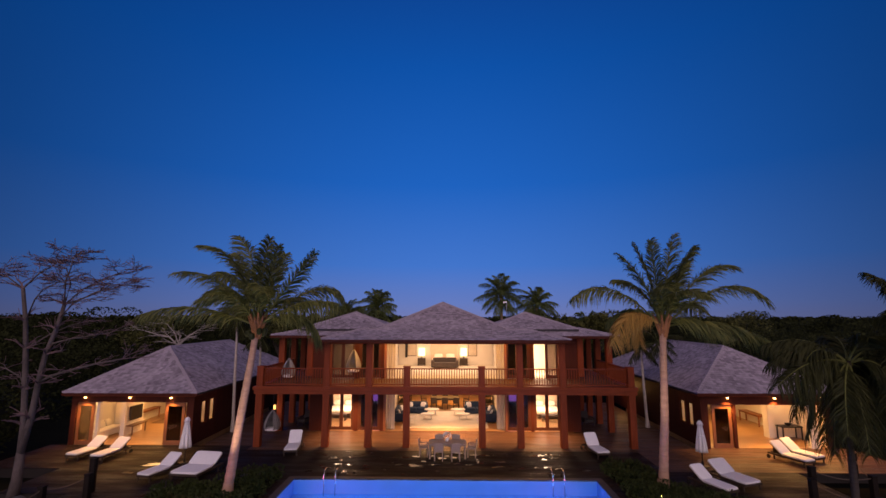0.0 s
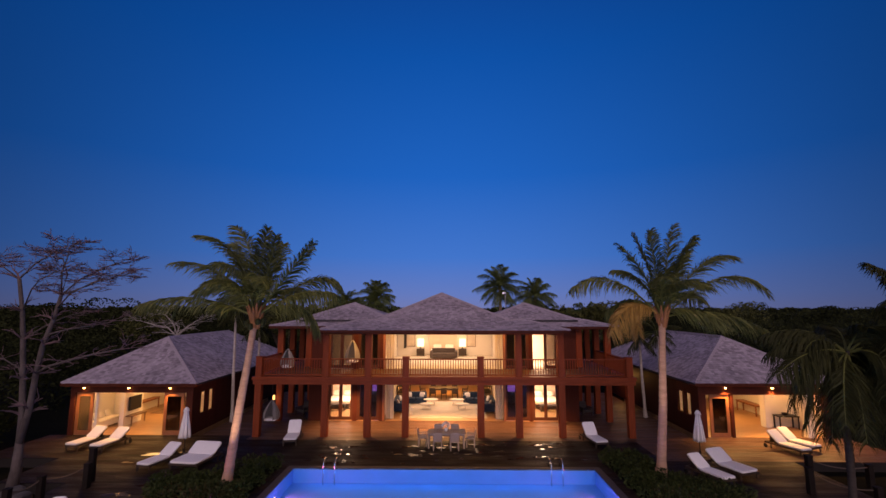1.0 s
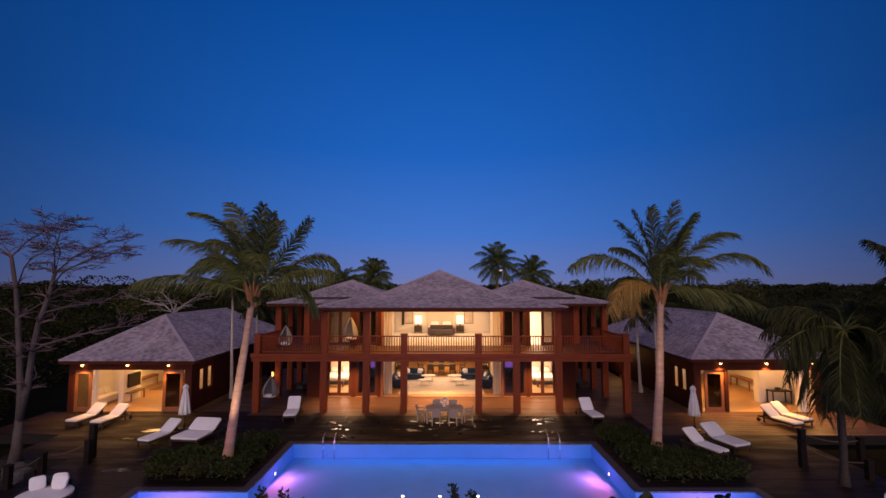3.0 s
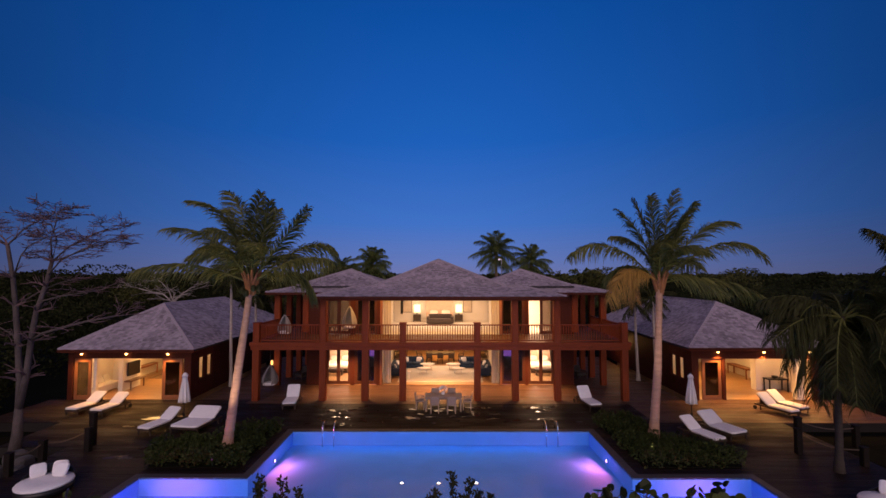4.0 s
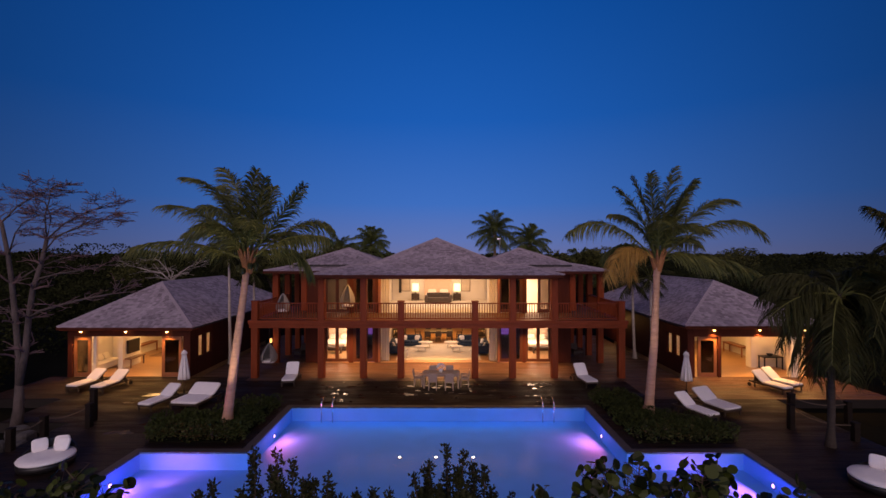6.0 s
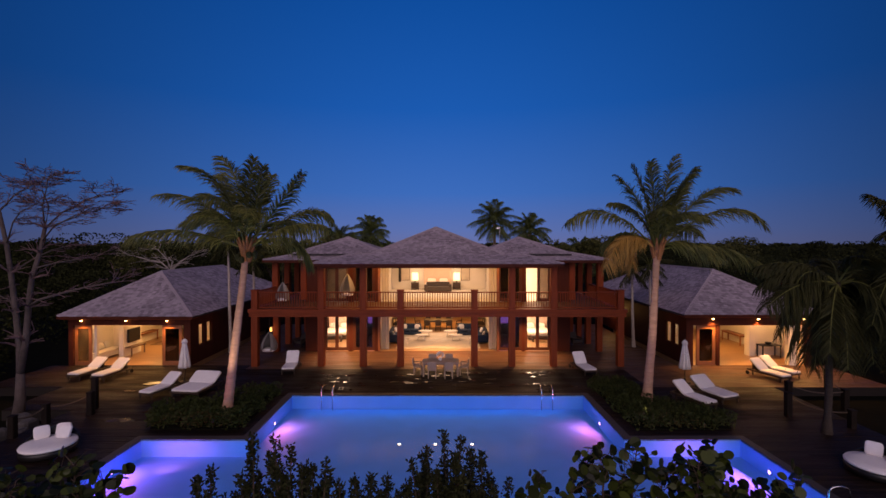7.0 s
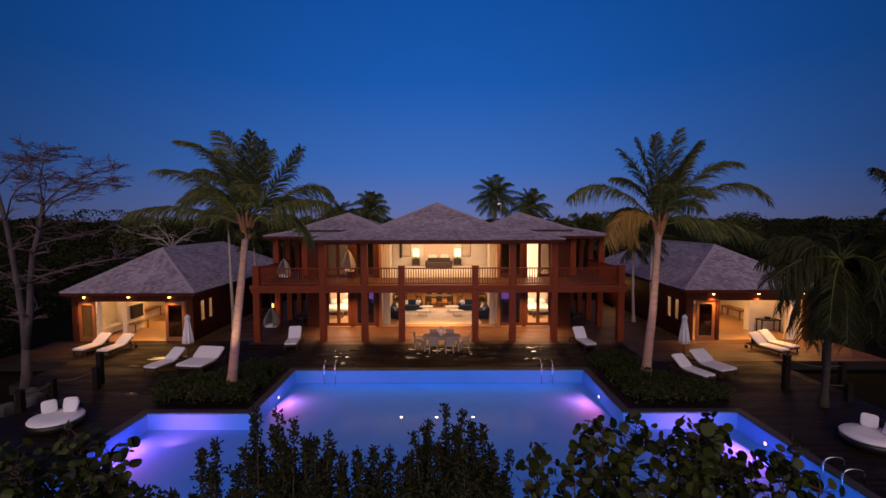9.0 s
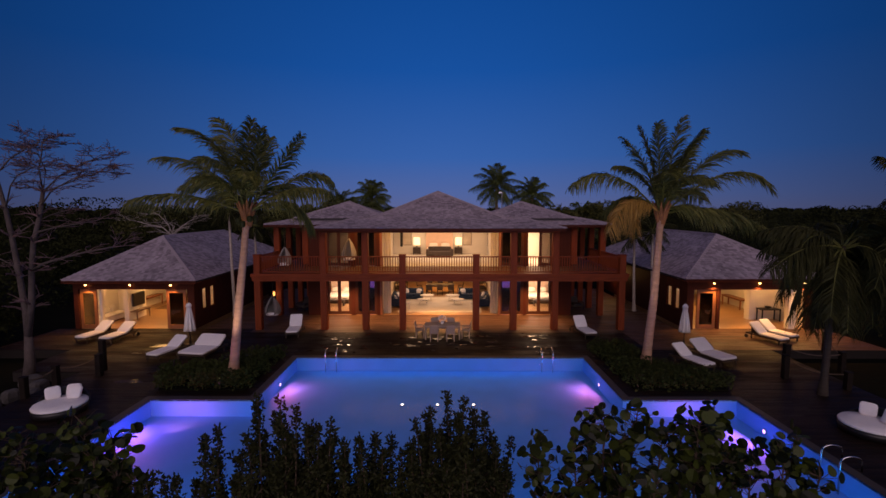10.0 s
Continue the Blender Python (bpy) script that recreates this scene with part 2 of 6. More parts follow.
M_POST = mat("blackened_timber", (0.014, 0.010, 0.008), 0.7, 0.3, 3, spec=0.1)
M_ROPE = mat("rope", (0.10, 0.07, 0.05), 0.9, 0.2, 20)
M_STONE = mat("grey_stone", (0.07, 0.063, 0.06), 0.9, 0.4, 2, bump=0.6, fine=12)
M_ART = mat("print_paper", (0.62, 0.52, 0.40), 0.7, 0.25, 2)
M_PUDDLE = mat("wet_film", (0.02, 0.012, 0.008), 0.10, 0.2, 3, bump=0.08, fine=14, spec=0.5)
M_WICKER = mat("white_wicker", (0.28, 0.26, 0.25), 0.7, 0.2, 30)
M_HEADBOARD = mat("pale_headboard", (0.78, 0.56, 0.42), 0.8, 0.08, 3)
M_LINEN = mat("bed_linen", (0.82, 0.76, 0.66), 0.85, 0.05, 4, bump=0.2)
M_GLASS = glass_mat("window_glass", (0.85, 0.88, 0.9), 0.02, 1.45)[0]
M_SIDEGLASS, _n, _l, _g = glass_mat("side_window_glass", (0.92, 0.94, 0.95), 0.05, 1.45)
for _x in list(_l):
    if _x.to_node.type == "MIX_SHADER" and _x.to_socket == _x.to_node.inputs[0]:
        _x.to_node.inputs[0].default_value = 0.05
        _l.remove(_x)
M_DARKGLASS = glass_mat("dark_window_glass", (0.45, 0.42, 0.40), 0.03, 1.5)[0]
M_WATER, _n, _l, _g = glass_mat("pool_water", (0.80, 0.92, 1.0), 0.13, 1.06)
_w, _b = _n.new("ShaderNodeTexNoise"), _n.new("ShaderNodeBump")
_w.inputs["Scale"].default_value, _b.inputs["Strength"].default_value, _b.inputs["Distance"].default_value = 2.2, 0.12, 0.05
_l.new(_w.outputs[0], _b.inputs["Height"]), _l.new(_b.outputs[0], _g.inputs["Normal"])


# ---- mesh tools ----
class Geo:
    """Collects vertices and faces; m is the transform given to what is added."""

    def __init__(self, m=None):
        self.v, self.f, self.m = [], [], m or Matrix()

    def add(self, vs, fs):
        k = len(self.v)
        self.v += [tuple(self.m @ Vector(p)) for p in vs]
        self.f += [tuple(i + k for i in f) for f in fs]
        return self

    def box(self, x0, x1, y0, y1, z0, z1, b=0.0):
        """A box; b cuts its upright edges to a chamfer."""
        if b <= 0:
            vs = [(x, y, z) for z in (z0, z1) for x, y in ((x0, y0), (x1, y0), (x1, y1), (x0, y1))]
            return self.add(vs, [(3, 2, 1, 0), (4, 5, 6, 7), (0, 1, 5, 4), (1, 2, 6, 5), (2, 3, 7, 6), (3, 0, 4, 7)])
        ring = [(x0 + b, y0), (x1 - b, y0), (x1, y0 + b), (x1, y1 - b), (x1 - b, y1), (x0 + b, y1), (x0, y1 - b), (x0, y0 + b)]
        vs = [(x, y, z) for z in (z0, z1) for x, y in ring]
        return self.add(vs, [tuple(range(7, -1, -1)), tuple(range(8, 16))] + [(i, (i + 1) % 8, 8 + (i + 1) % 8, 8 + i) for i in range(8)])

    def pad(self, x0, x1, y0, y1, z0, z1, e=0.35, n=12, k=7):
        """A cushion: a rounded box."""
        c = ((x0 + x1) / 2, (y0 + y1) / 2, (z0 + z1) / 2)
        h = ((x1 - x0) / 2, (y1 - y0) / 2, (z1 - z0) / 2)
        pw = lambda a, q: math.copysign(abs(a) ** q, a)
        vs, fs = [], []
        for j in range(k + 1):
            u = -math.pi / 2 + math.pi * j / k
            for i in range(n):
                w = 2 * math.pi * (i + 0.5) / n
                vs.append((c[0] + h[0] * pw(math.cos(u), e) * pw(math.cos(w), e), c[1] + h[1] * pw(math.cos(u), e) * pw(math.sin(w), e), c[2] + h[2] * pw(math.sin(u), e)))
        for j in range(k):
            for i in range(n):
                fs.append((j * n + i, j * n + (i + 1) % n, (j + 1) * n + (i + 1) % n, (j + 1) * n + i))
        return self.add(vs, fs)

    def tube(self, pts, radii, n=8):
        """A round bar through pts, with a radius at each."""
        pts = [Vector(p) for p in pts]
        vs, fs = [], []
        for i, p in enumerate(pts):
            d = (pts[min(i + 1, len(pts) - 1)] - pts[max(i - 1, 0)]).normalized()
            a = d.orthogonal().normalized() if abs(d.z) < 0.9 else d.cross(Vector((0, 1, 0))).normalized()
            if abs(d.z) < 0.9:
                a = d.cross(Vector((0, 0, 1))).normalized()
            b = d.cross(a)
            r = radii[i] if isinstance(radii, (list, tuple)) else radii
            vs += [tuple(p + (a * math.cos(2 * math.pi * j / n) + b * math.sin(2 * math.pi * j / n)) * r) for j in range(n)]
        for i in range(len(pts) - 1):
            for j in range(n):
                fs.append((i * n + j, i * n + (j + 1) % n, (i + 1) * n + (j + 1) % n, (i + 1) * n + j))
        fs += [tuple(range(n - 1, -1, -1)), tuple(range((len(pts) - 1) * n, len(pts) * n))]
        return self.add(vs, fs)

    def spin(self, profile, n=20):
        """A turned form from (radius, height) pairs."""
        vs = [(r * math.cos(2 * math.pi * j / n), r * math.sin(2 * math.pi * j / n), z) for r, z in profile for j in range(n)]
        fs = [(i * n + j, i * n + (j + 1) % n, (i + 1) * n + (j + 1) % n, (i + 1) * n + j) for i in range(len(profile) - 1) for j in range(n)]
        fs += [tuple(range(n - 1, -1, -1)), tuple(range((len(profile) - 1) * n, len(profile) * n))]
        return self.add(vs, fs)


def mesh_of(name, g, material, smooth=False):
    me = bpy.data.meshes.new(name)
    me.from_pydata(g.v, [], g.f)
    me.materials.append(material)
    if smooth:
        me.polygons.foreach_set("use_smooth", [True] * len(me.polygons))
    me.update()
    return me


def part(name, g, material, parent=None, label="", smooth=False):
    ob = new(name, mesh_of(name, g, material, smooth))
    ob.parent = parent
    return tagged(ob, label=label)


def piece(name, me, parent, m):
    """One more object on a shared mesh."""
    ob = new(name, me)
    ob.parent = parent
    ob.matrix_local = m
    return ob


def thing(name, label, category, m=None, group="", kind=""):
    ob = new(name)
    ob.empty_display_size = 0.2
    ob.matrix_world = m or Matrix()
    return tagged(ob, label, category, group, kind)


rnd = random.Random(5)

# ---- ground, deck, pool ----
g = Geo()
R_OUT = 4000.0
# one sheet with a hole for the pool, sinking a little towards the sea behind the camera
g.add([(-R_OUT, -R_OUT, -0.45), (R_OUT, -R_OUT, -0.45), (R_OUT, R_OUT, -0.45), (-R_OUT, R_OUT, -0.45),
       (-10.7, -17.4, -0.45), (11.2, -17.4, -0.45), (11.2, -5.2, -0.45), (-10.7, -5.2, -0.45)],
      [(0, 1, 5, 4), (1, 2, 6, 5), (2, 3, 7, 6), (3, 0, 4, 7)])
tagged(part("ground", g, M_GROUND), "dark sandy earth under the trees round the villa", "ground", kind="structure")

POOL_N, POOL_S, POOL_W = -5.25, -10.15, -17.3
PX0, PX1, WX0, WX1 = -6.78, 6.95, -10.68, 11.18
DEPTH = -0.64


def deck_parts():
    """Rectangles of decking round the pool and before the houses."""
    c = 0.32
    return [(-22.6, 10.6, -4.0, -0.7), (-22.6, -10.95, -0.7, 0.1), (-22.6, -14.7, 0.1, 0.12), (-18.6, -15.6, -7.2, -4.0), (-15.6, 16.8, POOL_N + c, -4.0), (-15.6, PX0 - c, POOL_S + c, POOL_N + c),
            (PX1 + c, 16.8, POOL_S + c, POOL_N + c), (-15.6, WX0 - c, -18.0, POOL_S + c), (WX1 + c, 16.8, -18.0, POOL_S + c)]


# drier, paler boards under the balcony and along the walls; strip before right pavilion paints lamp glow
PORCH_AND_GLOW = [(-10.95, 22.8, -0.7, 0.1), (10.6, 22.8, -4.0, -0.7), (-13.9, 14.1, 0.1, 14.0)]


deck = thing("deck", "dark wet hardwood deck of narrow boards round the pool", "deck", kind="structure")
g = Geo()
for x0, x1, y0, y1 in deck_parts() + PORCH_AND_GLOW:
    g.box(x0, x1, y0, y1, -0.5, -0.035)
part("underlay", g, M_DECKBASE, deck)
g, dry = Geo(), Geo()
plank = mesh_of("plank", Geo().box(0, 1, 0, 0.137, -0.034, 0.0), M_DECKP)
BW = 0.145
for x0, x1, y0, y1 in deck_parts() + PORCH_AND_GLOW:
    board_set = dry if (x0, x1, y0, y1) in PORCH_AND_GLOW else g
    y = y0
    while y < y1 - 0.03:
        x = x0 - rnd.uniform(0, 2.5)
        w = min(BW - 0.008, y1 - y)
        while x < x1:
            ln = rnd.uniform(2.4, 4.2)
            a, b = max(x, x0), min(x + ln - 0.006, x1)
            if b - a > 0.1:
                dz = rnd.uniform(-0.003, 0.003)
                if y < -8.5 and w > 0.13:
                    piece("plank", plank, deck, Matrix.Translation((a, y, dz)) @ Matrix.Diagonal((b - a, 1, 1, 1)))
                else:
                    board_set.box(a, b, y, y + w, -0.034, dz)
            x += ln
        y += BW
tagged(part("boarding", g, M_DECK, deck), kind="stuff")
tagged(part("porch_boarding", dry, M_PORCHLIT, deck, "drier brown boards under the balcony; before the right pavilion, painted lamplight"), kind="stuff")

pool = thing("swimming_pool", "lit swimming pool with stepped outline and pale plaster", "pool", kind="structure")
outline = [(PX0, POOL_N), (PX1, POOL_N), (PX1, POOL_S), (WX1, POOL_S), (WX1, POOL_W), (WX0, POOL_W), (WX0, POOL_S), (PX0, POOL_S)]
g = Geo()
n8 = len(outline)
g.add([(x, y, 0.0) for x, y in outline] + [(x, y, DEPTH) for x, y in outline], [(i, (i + 1) % n8, n8 + (i + 1) % n8, n8 + i) for i in range(n8)])
part("basin_wall", g, M_POOL, pool)
g = Geo()
g.add([(x, y, DEPTH) for x, y in outline], [(0, 1, 2, 7), (2, 3, 6, 7), (3, 4, 5, 6)])
part("basin_floor", g, M_POOL, pool)
C = 0.3
for k, (x0, x1, y0, y1) in enumerate([(PX0 - C, PX1 + C, POOL_N, POOL_N + C), (PX0 - C, PX0, POOL_S + C, POOL_N), (PX1, PX1 + C, POOL_S + C, POOL_N),
                                      (WX0 - C, PX0, POOL_S, POOL_S + C), (PX1, WX1 + C, POOL_S, POOL_S + C), (WX0 - C, WX0, POOL_W - C, POOL_S),
                                      (WX1, WX1 + C, POOL_W - C, POOL_S), (WX0, WX1, POOL_W - C, POOL_W)]):
    horiz = x1 - x0 > y1 - y0
    ln = (x1 - x0) if horiz else (y1 - y0)
    cnt = max(1, round(ln / 0.6))
    st = ln / cnt
    cop = Geo().box(0, (st - 0.008) if horiz else C, 0, C if horiz else (st - 0.008), -0.05, 0.012, 0.01)
    me = mesh_of("coping_stone", cop, M_COPING)
    for i in range(cnt):
        piece("coping_stone", me, pool, pose(x0 + (i * st if horiz else 0), y0 + (0 if horiz else i * st), 0))
g = Geo()
g.add([(x, y, -0.09) for x, y in outline], [(7, 2, 1, 0), (7, 6, 3, 2), (6, 5, 4, 3)])
water = tagged(part("water", g, M_WATER), "still clear pool water glowing blue and violet", "water", kind="structure")


def pool_lamp(x, y, z, face):
    t = thing("pool_lamp", "round underwater lamp set in the pool wall", "lamp", pose(x, y, z, *face), "pool lamps")
    part("rim", Geo().spin([(0.11, 0), (0.11, 0.02), (0.085, 0.03)], 16), M_STEEL, t)
    part("lens", Geo().spin([(0.055, 0.0), (0.06, 0.035), (0.035, 0.05)], 16), M_POOLLAMP, t, "glowing lens")


for sx, a, b in ((-1, PX0, WX0), (1, PX1, WX1)):
    pool_lamp(a, -7.58, -0.42, (0, -sx * 90, 0))
    pool_lamp(b, -11.68, -0.44, (0, -sx * 90, 0))
# three warm points in the water, built as glowing discs on the floor
for x in (-1.37, 0.02, 1.45):
    t = thing("glowing_floor_disc", "small steel-rimmed disc glowing warm on the pool floor", "lamp", pose(x, -9.17, DEPTH), "floor spots")
    part("rim", Geo().spin([(0.09, 0), (0.09, 0.03), (0.06, 0.035)], 12), M_STEEL, t)
    part("lens", Geo().spin([(0.055, 0.02), (0.055, 0.045), (0.03, 0.06)], 12), M_WARMLENS, t, "glowing lens")


def pool_handrail(x, y, rz, gap=0.52):
    t = thing("pool_handrail", "polished steel grab rails at the pool edge", "handrail", pose(x, y, 0, 0, 0, rz), "pool handrails")
    for s in (-1, 1):
        pts = [(s * gap / 2, 0.42, 0.0), (s * gap / 2, 0.42, 0.26)]
        pts += [(s * gap / 2, 0.42 - 0.3 * (1 - math.cos(a)), 0.26 + 0.16 * math.sin(a)) for a in np.linspace(0.2, math.pi, 9)]
        pts += [(s * gap / 2, -0.18, -0.2), (s * gap / 2, -0.18, -0.8)]
        part("grab_rail", Geo().tube(pts, 0.024, 8), M_STEEL, t, smooth=True)


pool_handrail(-5.1, POOL_N, 0)
pool_handrail(5.2, POOL_N, 0)
pool_handrail(WX1, -14.5, -90, 0.62)

# ---- the two-storey house ----
villa = thing("villa", "two-storey red hardwood villa with balcony and shingle roofs", "house")
CW = 0.19
COLX = [(-10.65, 0), (-6.78, 1), (-4.33, 1), (-2.15, 0), (2.17, 0), (4.36, 1), (6.80, 1), (10.70, 0)]
FLOOR2 = 3.30
lower = mesh_of("column", Geo().box(-CW, CW, -CW, CW, 0.0, 2.9, 0.025), M_RED)
upper = mesh_of("column", Geo().box(-CW, CW, -CW, CW, FLOOR2, 5.74, 0.025), M_RED)
for x, tall in COLX:
    piece("column", lower, villa, pose(x, 0, 0))
    if tall:
        piece("column", upper, villa, pose(x, 0, 0))
for sx in (-1, 1):
    for y in (3.75, 6.1, 8.3, 10.6):
        piece("column", lower, villa, pose(sx * 10.75, y, 0))
    piece("column", lower, villa, pose(sx * 8.9, 8.3, 0))
    for x, y in ((10.8, 3.75), (8.92, 3.75), (10.8, 6.1), (10.8, 8.3), (10.8, 10.6)):
        piece("column", upper, villa, pose(sx * x, y, 0.15))
part("front_beam", Geo().box(-10.95, 11.0, -0.2, 0.16, 2.9, 3.13, 0.02), M_REDH, villa)
part("front_fascia", Geo().box(-11.0, 11.05, -0.26, 0.2, 3.14, 3.34, 0.02), M_REDH, villa)
for sx in (-1, 1):
    part("side_beam", Geo().box(sx * 10.8 - 0.18, sx * 10.8 + 0.18, 0.2, 12.0, 2.9, 3.32), M_RED, villa)
for x in np.arange(-10.2, 10.3, 0.6):
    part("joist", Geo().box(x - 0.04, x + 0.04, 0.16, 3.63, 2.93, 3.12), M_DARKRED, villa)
# paler boards here too, colouring in a floor lit orange-brown
part("balcony_floor", Geo().box(-10.62, 10.62, 0.2, 3.65, 3.13, FLOOR2), M_PORCHLIT, villa)
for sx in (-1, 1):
    part("side_balcony_floor", Geo().box(min(sx * 8.9, sx * 10.62), max(sx * 8.9, sx * 10.62), 3.66, 12, 3.13, FLOOR2), M_PORCHLIT, villa)
part("header_beam", Geo().box(-7.0, 7.02, -0.17, 0.17, 5.74, 5.93, 0.02), M_REDH, villa)
for sx in (-1, 1):
    part("side_header_beam", Geo().box(min(sx * 7.0, sx * 11.0), max(sx * 7.0, sx * 11.0), 3.58, 3.92, 5.88, 6.06), M_REDH, villa)
    part("flank_header_beam", Geo().box(sx * 10.8 - 0.16, sx * 10.8 + 0.16, 3.93, 12, 5.88, 6.06), M_RED, villa)
    part("return_header_beam", Geo().box(sx * 6.8 - 0.16, sx * 6.8 + 0.16, 0.18, 3.57, 5.75, 5.93), M_RED, villa)

# outer walls with their openings
OPEN = [(-7.55, -5.92), (-5.65, -4.2), (-3.85, 3.92), (4.0, 5.6), (5.78, 7.5)]


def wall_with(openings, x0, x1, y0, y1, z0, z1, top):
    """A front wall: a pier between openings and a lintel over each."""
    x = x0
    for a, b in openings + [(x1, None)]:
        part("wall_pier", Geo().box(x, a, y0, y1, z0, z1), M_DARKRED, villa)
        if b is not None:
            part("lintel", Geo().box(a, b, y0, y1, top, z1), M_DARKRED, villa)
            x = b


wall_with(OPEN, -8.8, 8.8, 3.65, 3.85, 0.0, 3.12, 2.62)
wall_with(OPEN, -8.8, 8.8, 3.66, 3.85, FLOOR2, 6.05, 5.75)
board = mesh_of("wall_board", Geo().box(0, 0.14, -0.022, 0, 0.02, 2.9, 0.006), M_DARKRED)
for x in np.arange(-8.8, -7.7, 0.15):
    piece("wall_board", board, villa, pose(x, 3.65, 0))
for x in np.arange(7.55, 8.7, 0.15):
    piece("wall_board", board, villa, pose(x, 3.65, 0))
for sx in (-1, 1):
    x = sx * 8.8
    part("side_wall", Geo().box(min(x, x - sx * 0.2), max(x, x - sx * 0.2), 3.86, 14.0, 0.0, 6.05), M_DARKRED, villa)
part("back_wall", Geo().box(-8.8, 8.8, 20.0, 20.2, 0, 3.2), M_PLASTER, villa)
part("lounge_floor", Geo().box(-4.0, 4.0, 3.66, 20, -0.3, 0.03), M_WOODFLOOR, villa, "pale polished floor")
for sx in (-1, 1):
    part("bedroom_floor", Geo().box(min(sx * 4.1, sx * 8.6), max(sx * 4.1, sx * 8.6), 3.66, 10, -0.3, 0.03), M_WOODFLOOR, villa)
    for x, y1, nm in ((4.05, 20.0, "lounge_side_wall"), (5.72, 10.0, "partition")):
        part(nm, Geo().box(sx * x - 0.05, sx * x + 0.05, 3.86, y1, 0.03, 3.1), M_PLASTER, villa)
        part("upper_" + nm, Geo().box(sx * x - 0.05, sx * x + 0.05, 3.86, 12.0, FLOOR2, 6.0), M_PLASTER, villa)
    part("bedroom_back_wall", Geo().box(min(sx * 4.1, sx * 8.6), max(sx * 4.1, sx * 8.6), 9.4, 9.6, 0.03, 3.1), M_PLASTER, villa)
    part("upper_room_back_wall", Geo().box(min(sx * 4.1, sx * 8.6), max(sx * 4.1, sx * 8.6), 8.4, 8.6, FLOOR2, 6.0), M_PLASTER, villa)
part("upper_floor", Geo().box(-8.6, 8.6, 3.86, 20, 3.0, FLOOR2 + 0.01), M_RUG, villa, "pale upper floor")
part("master_back_wall", Geo().box(-4.0, 4.0, 12.2, 12.4, FLOOR2, 6.0), M_PLASTER, villa)
tagged(part("lower_ceiling", Geo().box(-8.6, 8.6, 3.86, 20, 2.86, 2.99), M_CEIL), "cream plaster ceiling of the ground floor", "ceiling", kind="structure")
tagged(part("upper_ceiling", Geo().box(-11.0, 11.0, 3.95, 12.5, 5.9, 5.98), M_CEIL), "cream boarded ceiling of the upper floor", "ceiling", kind="structure")
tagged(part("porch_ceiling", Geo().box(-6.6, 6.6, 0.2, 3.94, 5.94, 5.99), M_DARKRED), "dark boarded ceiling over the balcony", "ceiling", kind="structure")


def glazed_door(x0, x1, z0, z1, y, material, leaves=2, frame_mat=None):
    fm = frame_mat or M_FRAME
    d = part("door", Geo().box(x0, x0 + 0.07, y - 0.05, y + 0.05, z0, z1).box(x1 - 0.07, x1, y - 0.05, y + 0.05, z0, z1).box(x0 + 0.07, x1 - 0.07, y - 0.05, y + 0.05, z1 - 0.08, z1), fm, villa)
    w = (x1 - x0 - 0.14) / leaves
    for i in range(leaves):
        a = x0 + 0.07 + i * w
        part("door_leaf", Geo().box(a, a + 0.11, y - 0.025, y + 0.025, z0 + 0.02, z1 - 0.08).box(a + w - 0.11, a + w, y - 0.025, y + 0.025, z0 + 0.02, z1 - 0.08)
             .box(a + 0.11, a + w - 0.11, y - 0.025, y + 0.025, z0 + 0.02, z0 + 0.22).box(a + 0.11, a + w - 0.11, y - 0.025, y + 0.025, z1 - 0.2, z1 - 0.08), fm, d)
        p = part("pane", Geo().box(a + 0.11, a + w - 0.11, y - 0.006, y + 0.006, z0 + 0.22, z1 - 0.2), material, d)
        p.visible_shadow = False


for z0, z1 in ((0.03, 2.62), (FLOOR2 + 0.01, 5.75)):
    low_floor = z0 < 1
    glazed_door(-7.55, -5.92, z0, z1, 3.75, M_GLASS if low_floor else M_DARKGLASS)
    glazed_door(-5.65, -4.2, z0, z1, 3.75, M_DARKGLASS, 1)
    glazed_door(4.0, 5.6, z0, z1, 3.75, M_DARKGLASS, 1)
    if low_floor:
        glazed_door(5.78, 7.5, z0, z1, 3.75, M_GLASS)
    else:
        part("door_post", Geo().box(5.78, 5.88, 3.7, 3.8, z0, z1), M_FRAME, villa)
        glazed_door(6.62, 7.5, z0, z1, 3.75, M_DARKGLASS, 1)
    # wooden jambs of the wide middle opening
    for x in (-3.98, 3.92):
        part("jamb", Geo().box(x, x + 0.14, 3.58, 3.9, z0, z1), M_DOORWOOD, villa)


def curtain(x0, x1, y, z0, z1):
    """Gathered hanging cloth."""
    n = max(10, int((x1 - x0) / 0.035))
    vs = []
    for i in range(n + 1):
        x = x0 + (x1 - x0) * i / n
        o = 0.045 * math.sin(i * 1.35) + 0.02 * math.sin(i * 0.47)
        vs += [(x, y + o * 1.2, z0), (x, y + o * 0.6, z1), (x, y + o * 1.2 + 0.012, z0), (x, y + o * 0.6 + 0.012, z1)]
    fs = []
    for i in range(n):
        a, b = 4 * i, 4 * i + 4
        fs += [(a, b, b + 1, a + 1), (a + 2, a + 3, b + 3, b + 2)]
    c = part("curtain", Geo().add(vs, fs), M_CURTAIN, smooth=True)
    tagged(c, "white gathered floor-length curtain drawn aside", "curtain", "curtains")


for z0, z1 in ((0.05, 2.6), (FLOOR2 + 0.03, 5.74)):
    curtain(-3.82, -3.3, 4.1, z0, z1)
    curtain(3.42, 3.9, 4.1, z0, z1)


